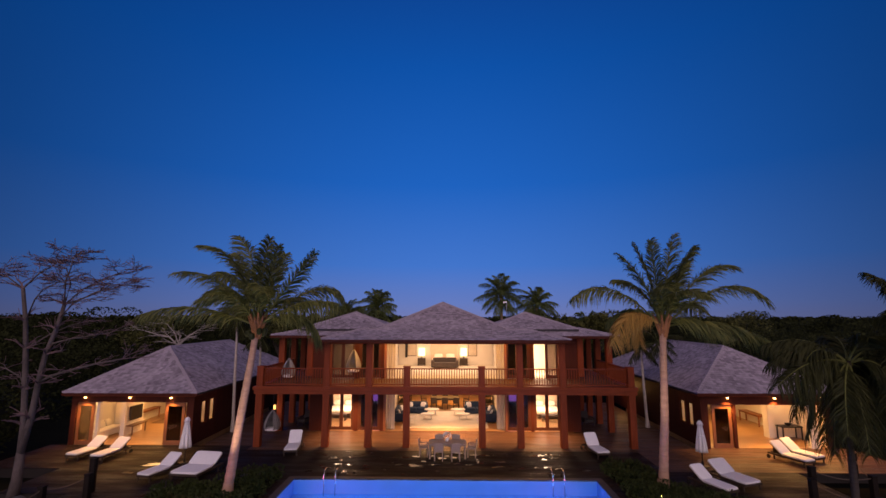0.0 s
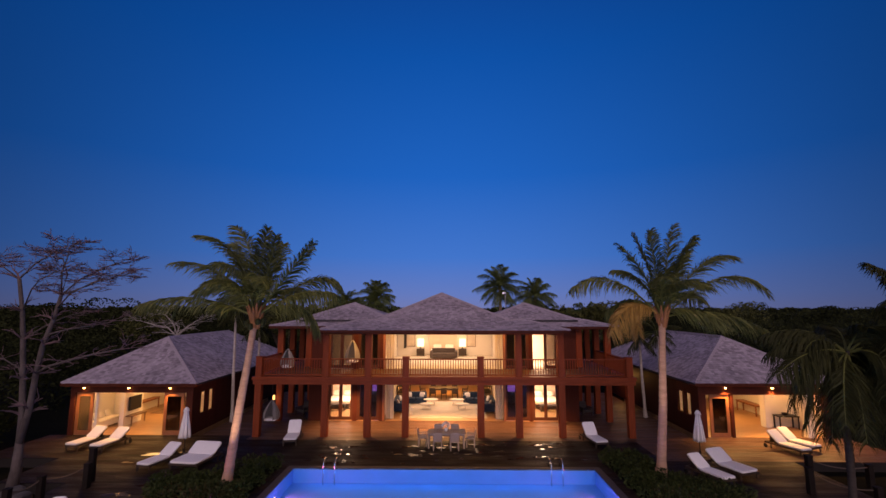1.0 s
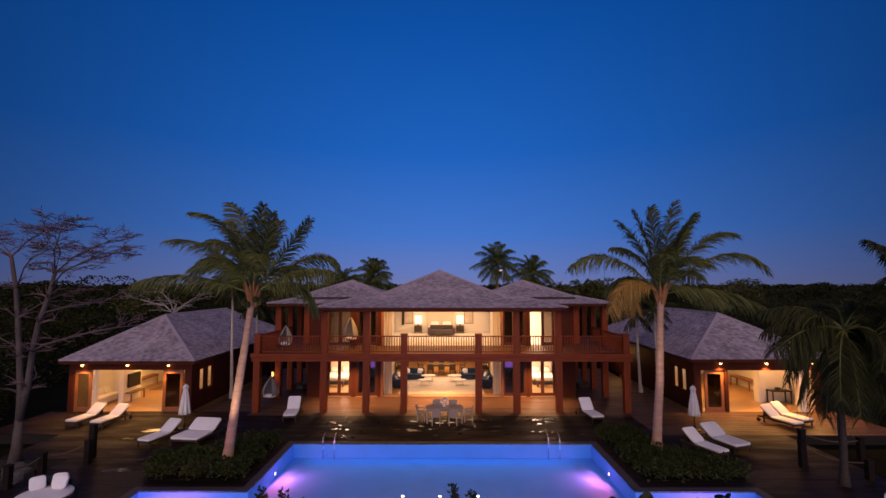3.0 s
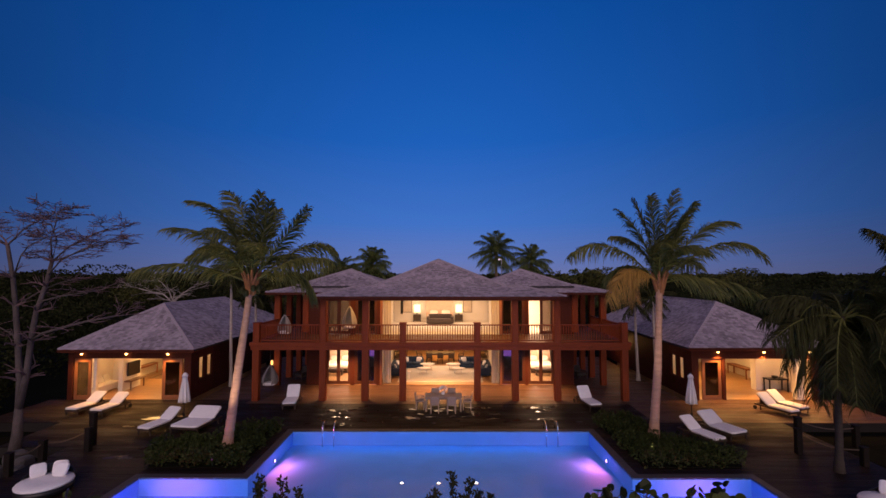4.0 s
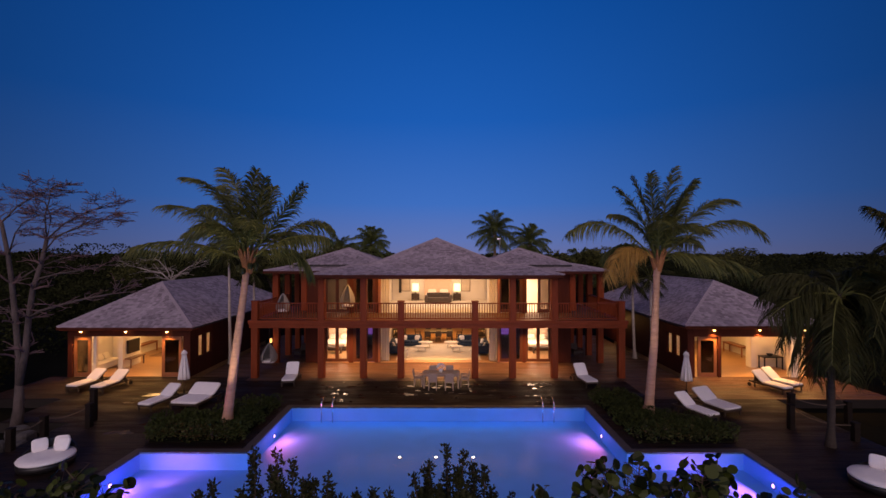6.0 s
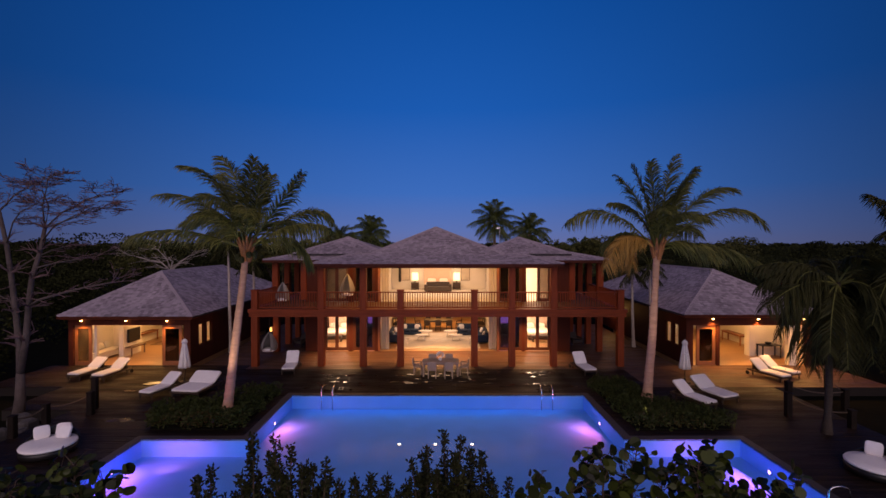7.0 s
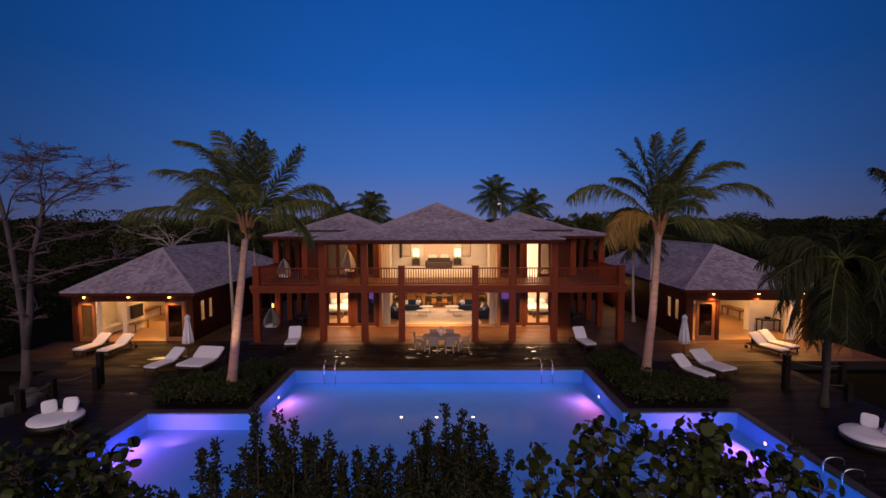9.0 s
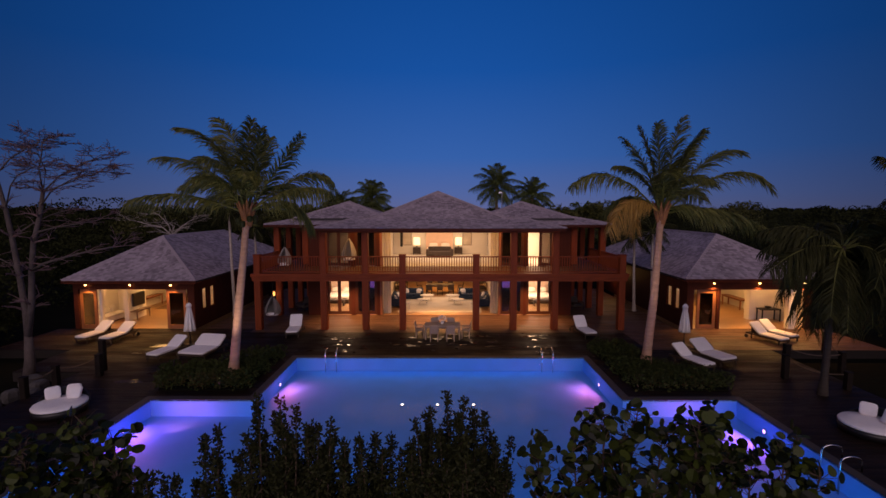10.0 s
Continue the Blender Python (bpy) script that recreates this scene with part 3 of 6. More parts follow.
# balcony railing
def railing(p0, p1, name="balcony_railing"):
    a, b = Vector(p0), Vector(p1)
    ln = (b - a).length
    t = thing(name, "red hardwood balcony railing with slim balusters", "railing", Matrix.Translation(a) @ pose(0, 0, 0, 0, 0, math.degrees(math.atan2(b.y - a.y, b.x - a.x))), "balcony railings")
    part("top_rail", Geo().box(0, ln, -0.055, 0.055, 0.99, 1.05, 0.01), M_REDH, t)
    part("bottom_rail", Geo().box(0, ln, -0.04, 0.04, 0.1, 0.16), M_REDH, t)
    me = mesh_of("baluster", Geo().box(-0.02, 0.02, -0.02, 0.02, 0.16, 0.99, 0.004), M_RED)
    n = int(ln / 0.145)
    for i in range(n):
        piece("baluster", me, t, pose((i + 0.5) * ln / n, 0, 0))


xs = [x for x, _ in COLX]
for a, b in zip(xs, xs[1:]):
    railing((a + CW, 0, FLOOR2), (b - CW, 0, FLOOR2))
for sx in (-1, 1):
    railing((sx * 10.72, CW, FLOOR2), (sx * 10.72, 3.55, FLOOR2))
    railing((sx * 10.72, 3.95, FLOOR2), (sx * 10.72, 5.9, FLOOR2))
post = mesh_of("rail_post", Geo().box(-CW, CW, -CW, CW, FLOOR2 + 0.04, FLOOR2 + 1.12, 0.03).box(-CW - 0.02, CW + 0.02, -CW - 0.02, CW + 0.02, FLOOR2 + 1.12, FLOOR2 + 1.17, 0.03), M_RED)
for x, tall in COLX:
    if not tall:
        piece("rail_post", post, villa, pose(x, 0, 0))


# ---- shingle roofs ----
def shingle_slope(g, poly, row=0.19, wide=0.21):
    """Covers one flat roof face with lapped shingles; poly runs counter-clockwise from the eave."""
    p = [Vector(q) for q in poly]
    nrm = (p[1] - p[0]).cross(p[2] - p[0]).normalized()
    u = (p[1] - p[0]).normalized()
    w = nrm.cross(u)
    q2 = [((q - p[0]).dot(u), (q - p[0]).dot(w)) for q in p]
    inside = lambda a, b: all((q2[(i + 1) % len(q2)][0] - q2[i][0]) * (b - q2[i][1]) - (q2[(i + 1) % len(q2)][1] - q2[i][1]) * (a - q2[i][0]) >= -1e-6 for i in range(len(q2)))
    umin, umax, wmax = min(a for a, _ in q2), max(a for a, _ in q2), max(b for _, b in q2)
    r = 0
    while r * row < wmax:
        b0 = r * row
        a = umin - rnd.uniform(0, wide)
        while a < umax:
            wd = wide * rnd.uniform(0.7, 1.3)
            if inside(a + wd / 2, b0 + row * 0.4):
                lift, j = rnd.uniform(0.018, 0.034), rnd.uniform(-0.02, 0.02)
                c = [(a + 0.004, b0 + j - 0.03, lift), (a + wd - 0.004, b0 + j - 0.03, lift), (a + wd - 0.004, b0 + row + 0.04, 0.008), (a + 0.004, b0 + row + 0.04, 0.008),
                     (a + 0.004, b0 + j - 0.03, 0.0), (a + wd - 0.004, b0 + j - 0.03, 0.0)]
                k = len(g.v)
                g.v += [tuple(p[0] + u * x + w * y + nrm * z) for x, y, z in c]
                g.f += [(k, k + 1, k + 2, k + 3), (k + 4, k + 5, k + 1, k), (k, k + 3, k + 4), (k + 1, k + 5, k + 2)]
            a += wd
        r += 1


def roof(name, faces, parent, caps=()):
    base, g = Geo(), Geo()
    for f in faces:
        n = (Vector(f[1]) - Vector(f[0])).cross(Vector(f[2]) - Vector(f[0])).normalized() * 0.1
        k = len(f)
        base.add(list(f) + [tuple(Vector(q) - Vector((0, 0, 0.12))) for q in f], [tuple(range(k)), tuple(range(2 * k - 1, k - 1, -1))] + [(i, k + i, k + (i + 1) % k, (i + 1) % k) for i in range(k)])
        shingle_slope(g, f)
    r = part(name, base, M_ROOFBASE, parent)
    tagged(part("shingling", g, M_SHINGLE, r, "weathered grey wooden shingles"), kind="stuff")
    for a, b in caps:
        a, b = Vector(a), Vector(b)
        n = int((b - a).length / 0.28)
        me = mesh_of("ridge_cap", Geo().add([(-0.13, -0.17, -0.05), (0, -0.17, 0.04), (0.13, -0.17, -0.05), (-0.13, 0.17, -0.065), (0, 0.17, 0.025), (0.13, 0.17, -0.065)], [(0, 1, 4, 3), (1, 2, 5, 4), (0, 2, 1), (0, 3, 5, 2)]), M_SHINGLE)
        rot = (b - a).to_track_quat("Y", "Z").to_matrix().to_4x4()
        for i in range(n):
            piece("ridge_cap", me, r, Matrix.Translation(a + (b - a) * ((i + 0.5) / n) + Vector((0, 0, 0.045))) @ rot)


def hip(x0, x1, y0, y1, z0, xa, ya, z1, yb=None):
    """Faces of a hip roof: rectangle at z0 and an apex, or a ridge from ya to yb, at z1."""
    a, b, c, d = (x0, y0, z0), (x1, y0, z0), (x1, y1, z0), (x0, y1, z0)
    p = (xa, ya, z1)
    q = p if yb is None else (xa, yb, z1)
    if yb is None:
        return [(a, b, p), (b, c, p), (c, d, p), (d, a, p)], [(a, p), (b, p)]
    return [(a, b, p), (b, c, q, p), (c, d, q), (d, a, p, q)], [(a, p), (b, p), (p, q)]


def frustum(x0, x1, y0, y1, z0, i, z1):
    a = [(x0, y0, z0), (x1, y0, z0), (x1, y1, z0), (x0, y1, z0)]
    b = [(x0 + i, y0 + i, z1), (x1 - i, y0 + i, z1), (x1 - i, y1 - i, z1), (x0 + i, y1 - i, z1)]
    return [(a[k], a[(k + 1) % 4], b[(k + 1) % 4], b[k]) for k in range(4)] + [tuple(b)], [(a[0], b[0]), (a[1], b[1])]


for args in ((-7.2, 7.2, -0.75, 13.0, 6.02, 2.0, 6.52), (-11.35, 11.35, 3.0, 13.2, 6.10, 2.1, 6.54)):
    f, c = frustum(*args)
    roof("skirt_roof", f, villa, c)
f, c = hip(-4.2, 4.1, 1.2, 9.6, 6.5, -0.15, 5.3, 8.3)
roof("middle_roof", f, villa, c)
for xc in (-6.62, 5.9):
    f, c = hip(xc - 3.1, xc + 3.1, 4.0, 10.2, 6.5, xc, 7.1, 7.64)
    roof("wing_roof", f, villa, c)
part("front_eave_board", Geo().box(-7.2, 7.2, -0.79, -0.755, 5.86, 6.0), M_DARKRED, villa)
for sx in (-1, 1):
    part("side_eave_board", Geo().box(min(sx * 7.3, sx * 11.4), max(sx * 7.3, sx * 11.4), 2.95, 2.99, 5.94, 6.08), M_DARKRED, villa)

# ---- the two pavilions ----


def pavilion(sx, x_in, x_out, z_eave):
    """A guest pavilion with an open front; x_in is the side towards the house."""
    t = thing("pavilion", "dark boarded guest pavilion with shingle hip roof and open lit front", "house", group="pavilions")
    lo, hi = min(x_in, x_out), max(x_in, x_out)
    xc = (lo + hi) / 2
    west = 0.22 if sx < 0 else 0.4
    f, c = hip(lo - west, hi + 0.4, -0.5, 16.0, z_eave, xc + (-0.3 if sx < 0 else 0.0), 3.6, z_eave + 2.33, 12.2)
    roof("roof", f, t, c)
    part("eave_board", Geo().box(lo - west - 0.02, hi + 0.42, -0.54, -0.505, z_eave - 0.16, z_eave - 0.02), M_DARKRED, t)
    part("soffit", Geo().box(lo - west + 0.1, hi + 0.3, -0.45, 0.3, z_eave - 0.2, z_eave - 0.14), M_REDH, t)
    s = lambda d: x_in - (x_in - x_out) / abs(x_in - x_out) * d
    bx = lambda d0, d1, y0, y1, z0, z1, b=0.0: Geo().box(min(s(d0), s(d1)), max(s(d0), s(d1)), y0, y1, z0, z1, b)
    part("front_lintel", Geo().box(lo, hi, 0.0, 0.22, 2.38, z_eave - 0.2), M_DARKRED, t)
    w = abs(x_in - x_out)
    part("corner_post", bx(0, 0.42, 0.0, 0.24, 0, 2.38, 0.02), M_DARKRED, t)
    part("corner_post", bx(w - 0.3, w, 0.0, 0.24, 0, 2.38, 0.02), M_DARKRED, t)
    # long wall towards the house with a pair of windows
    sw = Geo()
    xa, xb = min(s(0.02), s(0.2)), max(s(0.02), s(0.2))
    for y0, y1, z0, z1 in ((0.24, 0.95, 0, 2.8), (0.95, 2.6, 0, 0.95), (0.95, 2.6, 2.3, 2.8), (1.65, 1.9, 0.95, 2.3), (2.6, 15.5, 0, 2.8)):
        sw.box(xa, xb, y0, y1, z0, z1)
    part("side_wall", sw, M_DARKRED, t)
    for y0, y1 in ((0.95, 1.65), (1.9, 2.6)):
        wdw = part("window", Geo().box(xa + 0.03, xb - 0.03, y0, y0 + 0.06, 0.95, 2.3).box(xa + 0.03, xb - 0.03, y1 - 0.06, y1, 0.95, 2.3).box(xa + 0.03, xb - 0.03, y0, y1, 0.95, 1.01).box(xa + 0.03, xb - 0.03, y0, y1, 2.24, 2.3), M_DARKRED, t)
        pn = part("pane", Geo().box((xa + xb) / 2 - 0.005, (xa + xb) / 2 + 0.005, y0 + 0.06, y1 - 0.06, 1.01, 2.24), M_SIDEGLASS, wdw)
        pn.visible_shadow = False
        part("blind", Geo().box(min(s(0.21), s(0.225)), max(s(0.21), s(0.225)), y0, y1, 0.98, 2.3), M_BLIND, wdw, "pale lowered blind")
    part("outer_wall", bx(w - 0.2, w, 0.24, 15.5, 0, 2.8), M_PLASTER, t)
    part("inner_lining", bx(0.24, 0.28, 2.7, 11.5, 0.03, 2.6), M_PLASTER, t)
    part("back_wall", Geo().box(lo + 0.05, hi - 0.05, 11.5, 11.7, 0, 2.8), M_PLASTER, t)
    part("floor", Geo().box(lo + 0.05, hi - 0.05, 0.1, 11.6, -0.4, 0.02), M_WOODFLOOR, t)
    part("ceiling_lining", Geo().box(lo + 0.05, hi - 0.05, 0.25, 11.6, 2.62, 2.7), M_CEIL, t)

    def slider(d0, d1, y, dark=True):
        d = part("sliding_door", bx(d0, d0 + 0.16, y - 0.04, y + 0.04, 0.03, 2.36), M_DOORWOOD, t)
        part("stile", bx(d1 - 0.16, d1, y - 0.04, y + 0.04, 0.03, 2.36), M_DOORWOOD, d)
        part("rail", bx(d0 + 0.16, d1 - 0.16, y - 0.04, y + 0.04, 2.16, 2.36), M_DOORWOOD, d)
        part("rail", bx(d0 + 0.16, d1 - 0.16, y - 0.04, y + 0.04, 0.03, 0.25), M_DOORWOOD, d)
        p = part("pane", bx(d0 + 0.16, d1 - 0.16, y - 0.006, y + 0.006, 0.25, 2.16), M_DARKGLASS, d)
        p.visible_shadow = False

    return t, bx, slider, s


PL, bxl, slide_l, sl = pavilion(-1, -14.45, -21.6, 2.98)
slide_l(0.55, 1.7, 0.12)
slide_l(0.6, 1.75, 0.22)
slide_l(5.85, 6.82, 0.12)
part("pier", bxl(5.68, 5.82, 0.25, 0.45, 0.02, 2.62), M_PLASTER, PL)
part("screen_wall", bxl(5.25, 5.52, 1.9, 3.6, 0.02, 2.62), M_PLASTER, PL)
part("alcove_wall", bxl(5.52, 6.94, 3.4, 3.6, 0.02, 2.62), M_PLASTER, PL)
PR, bxr, slide_r, sr = pavilion(1, 14.6, 21.95, 3.1)
slide_r(0.65, 1.75, 0.12)
slide_r(0.7, 1.8, 0.22)
part("pier", bxr(5.25, 5.6, 2.3, 2.8, 0.02, 2.62), M_PLASTER, PR)
part("front_post", bxr(6.05, 6.5, 0.02, 0.35, 0.02, 2.38), M_PLASTER, PR)
part("front_post", bxr(1.82, 1.98, 0.02, 0.24, 0.02, 2.38), M_DARKRED, PR)
part("alcove_wall", bxr(5.6, 7.15, 2.6, 2.8, 0.02, 2.62), M_PLASTER, PR)


def soffit_lamp(x, y, z, power=350):
    t = thing("soffit_lamp", "small warm lamp glowing under the eave", "lamp", pose(x, y, z), "soffit lamps")
    part("cup", Geo().spin([(0.10, 0.0), (0.11, -0.03), (0.09, -0.07)], 14), M_BLACK, t)
    part("bulb", Geo().spin([(0.03, -0.06), (0.07, -0.09), (0.05, -0.13), (0.02, -0.15)], 12), M_BULB, t, "glowing warm bulb")
    lamp("SPOT", "soffit_light", look((x, y - 0.06, z - 0.2), (x, y - 0.75, 0)), power, WARM, 0.06, spot=132, blend=1.0)


for x in (-20.75, -18.15, -15.75):
    soffit_lamp(x, -0.12, 2.76)
for x in (16.1, 18.75, 21.4):
    soffit_lamp(x, -0.12, 2.88, 640)

# ---- plants ----
def bez(p0, p1, p2, t):
    return p0 * (1 - t) ** 2 + p1 * 2 * t * (1 - t) + p2 * t * t


def frond(g, stem, base, mid, tip, leaf=0.85, n=46, droop=0.55, wind=0.0, rng=rnd):
    """An arching palm frond: a tapering midrib through mid with two rows of leaflets."""
    a, c = Vector(base), Vector(tip)
    b = Vector(mid) * 2 - (a + c) * 0.5
    pts = [bez(a, b, c, i / 12) for i in range(13)]
    stem.tube(pts, [0.042 * (1 - 0.88 * i / 12) + 0.003 for i in range(13)], 5)
    twist = rng.uniform(-0.45, 0.45)
    for i in range(n):
        t = min(1.0, 0.12 + 0.88 * (i + rng.uniform(0, 0.9)) / n)
        p = bez(a, b, c, t)
        d = ((c - b) * t + (b - a) * (1 - t)).normalized()
        side = d.cross(Vector((0, 0, 1)))
        side = side.normalized() if side.length > 0.12 else Vector((1, 0, 0))
        up = side.cross(d)
        ln = leaf * (0.2 + 0.85 * math.sin(math.pi * min(1, 0.14 + t * 0.8))) * rng.uniform(0.8, 1.15)
        for s in (-1, 1):
            e = rng.uniform(-0.3, 0.3) + twist * s
            o = (side * s * math.cos(e) + up * math.sin(e) + d * rng.uniform(0.8, 1.5)).normalized()
            h = 0.0185 * rng.uniform(0.7, 1.4)
            fall = droop * rng.uniform(0.75, 1.25)
            q1 = p + o * ln * 0.40 + Vector((wind * 0.08, 0, -fall * ln * 0.08))
            q2 = p + o * ln * 0.72 + Vector((wind * 0.26, 0, -fall * ln * 0.34))
            q3 = p + o * ln * 0.92 + Vector((wind * 0.5, 0, -fall * ln * 0.78))
            wv = (d * rng.uniform(0.5, 1) + up * rng.uniform(-0.6, 0.6)).normalized() * h
            k = len(g.v)
            g.v += [tuple(p - wv), tuple(p + wv), tuple(q1 - wv * 1.2), tuple(q1 + wv * 1.2), tuple(q2 - wv * 0.8), tuple(q2 + wv * 0.8), tuple(q3)]
            g.f += [(k, k + 1, k + 3, k + 2), (k + 2, k + 3, k + 5, k + 4), (k + 4, k + 5, k + 6)]


def palm(name, label, pts, radii, fronds, leaf=0.85, n=46, material=None, dry=(), husk=True, group="palms", wind=0.0, nuts=False, bark=None):
    """pts: the trunk's line; fronds: each tip from the crown's heart, then its lift or its middle."""
    t = thing(name, label, "palm tree", pose(*pts[0]), group)
    o = Vector(pts[0])
    loc = [Vector(p) - o for p in pts]
    line, rad = [], []
    N = 40
    for i in range(N + 1):
        u = i / N * (len(loc) - 1)
        k = min(int(u), len(loc) - 2)
        f = u - k
        line.append(loc[k].lerp(loc[k + 1], f))
        rad.append((radii[0] + (radii[1] - radii[0]) * min(1, i / N * 1.15)) * (1.05 if i % 2 else 0.97) + (0.10 * max(0, 1 - i / 5) * radii[0] / 0.18))
    part("trunk", Geo().tube(line, rad, 12), bark or M_TRUNK, t, smooth=True)
    heart = loc[-1]
    if husk:
        g = Geo()
        for k in range(12):
            an = k * 2.4
            d = Vector((math.cos(an), math.sin(an), 0))
            g.tube([heart + d * 0.08 - Vector((0, 0, 0.55 - 0.03 * k)), heart + d * 0.2 - Vector((0, 0, 0.15 - 0.03 * k)), heart + d * 0.38 + Vector((0, 0, 0.3 + 0.02 * k))], [0.09, 0.08, 0.03], 6)
        part("crown_shaft", g, M_HUSK, t)
    if nuts:
        for k in range(7):
            an = k * 0.9
            q = heart + Vector((0.32 * math.cos(an), 0.32 * math.sin(an), -0.25 - 0.1 * (k % 3)))
            part("coconut", Geo(Matrix.Translation(q)).pad(-0.11, 0.11, -0.11, 0.11, -0.14, 0.14, 0.8, 10, 6), M_LEAF, t, smooth=True)
    for k, row in enumerate(fronds):
        dx, dy, dz = row[:3]
        # a row of four gives the arch's lift, a row of six its middle
        mid = Vector(row[3:]) if len(row) == 6 else Vector((dx * 0.43, dy * 0.43, dz * 0.56 + row[3] * 0.45))
        gl, gs = Geo(), Geo()
        dr = k in dry
        frond(gl, gs, heart + Vector((dx, dy, dz)) * 0.04, heart + mid, heart + Vector((dx, dy, dz)), leaf, n, 1.0 if dr or dz < 0.8 else (0.7 if dz < 2.4 else 0.45), wind)
        fr = part("frond", gs, M_FROND_DRY if dr else M_FROND, t)
        tagged(part("leaf_fringe", gl, M_FROND_DRY if dr else (material or M_FROND), fr, "dry yellow leaflets" if dr else ""), kind="stuff")


palm("coconut_palm", "tall leaning coconut palm with wind-blown arching crown", [(-8.54, -8.1, -0.05), (-8.36, -8.1, 1.5), (-8.13, -8.1, 3.4), (-7.9, -8.1, 5.15), (-7.69, -8.1, 6.95)], (0.2, 0.13),
     [(-4.48, -0.5, 0.44, -2.5, -0.25, 0.71), (-4.08, 0.8, 2.28, -1.89, 0.4, 1.84), (-2.22, -0.6, 3.25, -0.87, -0.3, 2.43), (-1.51, 1.0, 3.93, -0.56, 0.5, 2.54),
      (0.48, -0.4, 3.59, 0.18, -0.2, 2.05), (-1.81, 1.6, 3.26, -0.86, 0.8, 1.93), (0.74, 0.8, 3.09, 0.48, 0.4, 1.89), (2.43, -0.5, 2.99, 1.29, -0.25, 1.6),
      (3.38, 0.4, 1.25, 2.1, 0.2, 1.42), (3.56, -0.9, 0.78, 1.96, -0.45, 0.88), (2.34, 1.2, -0.73, 1.53, 0.6, 0.4), (-1.9, -1.2, 0.9, -0.9, -0.6, 1.2),
      (1.0, -0.8, 3.22, 0.57, -0.4, 1.81),
      (-2.6, 1.8, 0.2, 1.5), (1.1, -2.2, 1.2, 1.7), (-0.8, -2.0, 1.9, 1.3), (1.5, 2.4, 0.9, 1.3), (-2.3, 0.4, 1.3, 1.3)],
     leaf=0.96, n=118, dry=(), wind=-0.15, nuts=True)
palm("coconut_palm", "tall coconut palm with one dry yellow frond over the planting bed", [(9.37, -6.5, -0.05), (9.49, -6.5, 1.55), (9.63, -6.5, 3.1), (9.7, -6.5, 4.6), (9.81, -6.5, 6.95)], (0.2, 0.14),
     [(-4.12, -0.4, 1.06, -2.25, -0.2, 1.55), (-1.82, 0.8, 2.08, -0.78, 0.4, 1.6), (-2.08, -0.7, 3.1, -0.95, -0.35, 1.97), (-0.77, 0.9, 3.81, -0.28, 0.45, 2.17),
      (-0.44, -0.3, 3.78, -0.25, -0.15, 2.11), (1.04, 0.6, 4.17, 0.47, 0.3, 2.28), (1.33, -0.6, 3.4, 0.71, -0.3, 2.22), (3.67, 0.5, 2.6, 2.11, 0.25, 2.33),
      (4.46, -0.5, 0.96, 2.7, -0.25, 1.69), (5.2, 0.3, -1.1, 2.9, 0.15, 0.05), (-2.56, -0.8, -0.86, -1.49, -0.4, 0.48), (-0.9, 0.6, -0.7, -0.7, 0.3, 0.3),
      (-2.0, 1.3, 0.16, -1.02, 0.65, 0.69), (1.94, 1.4, 3.18, 0.99, 0.7, 1.82),
      (0.9, -2.1, 1.2, 1.5), (-0.7, -1.9, 1.5, 1.4), (0.9, 2.3, 1.0, 1.5), (2.6, 1.4, 0.6, 1.4), (2.4, -0.8, -0.4, 1.1)],
     leaf=0.96, n=118, dry=(10, 11), wind=0.2)


def round_fronds(r, n, seed):
    """Fronds all round the heart, from steep ones to hanging ones."""
    q = random.Random(seed)
    out = []
    for k in range(n):
        a = k * 2.39996 + q.uniform(-0.2, 0.2)
        e = radians(82 - 138 * ((k + q.random()) / n) ** 0.9)
        d = r * q.uniform(0.85, 1.08)
        out.append((d * math.cos(e) * math.cos(a), d * math.cos(e) * math.sin(a), d * math.sin(e) * 0.95, d * (0.15 + 0.28 * math.cos(e))))
    return out


# slim palms between the houses
for k, (x, y, z, r) in enumerate(((-13.75, 3.3, 7.0, 1.5), (-12.9, 5.2, 5.9, 1.3), (13.45, 5.0, 5.2, 1.5), (14.25, 4.0, 5.5, 1.5))):
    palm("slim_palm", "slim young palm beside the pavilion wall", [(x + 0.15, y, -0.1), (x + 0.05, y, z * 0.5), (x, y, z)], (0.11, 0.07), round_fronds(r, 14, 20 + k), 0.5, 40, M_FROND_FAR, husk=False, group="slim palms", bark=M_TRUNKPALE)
# royal palms behind the house
for k, (x, y, z, r) in enumerate(((6.75, 30, 9.6, 3.2), (11.3, 31, 8.4, 2.9), (-8.6, 30, 8.2, 2.8), (-13.0, 32, 6.9, 3.0), (-11.0, 28, 6.0, 2.6), (25.0, 34, 6.0, 2.8), (16.5, 27, 5.6, 2.6))):
    palm("royal_palm", "dark royal palm rising behind the roofs", [(x, y, -0.4), (x, y, z * 0.5), (x, y, z)], (0.25, 0.16), round_fronds(r, 30, 40 + k), 1.0, 80, M_FROND_MID, husk=False, group="royal palms")
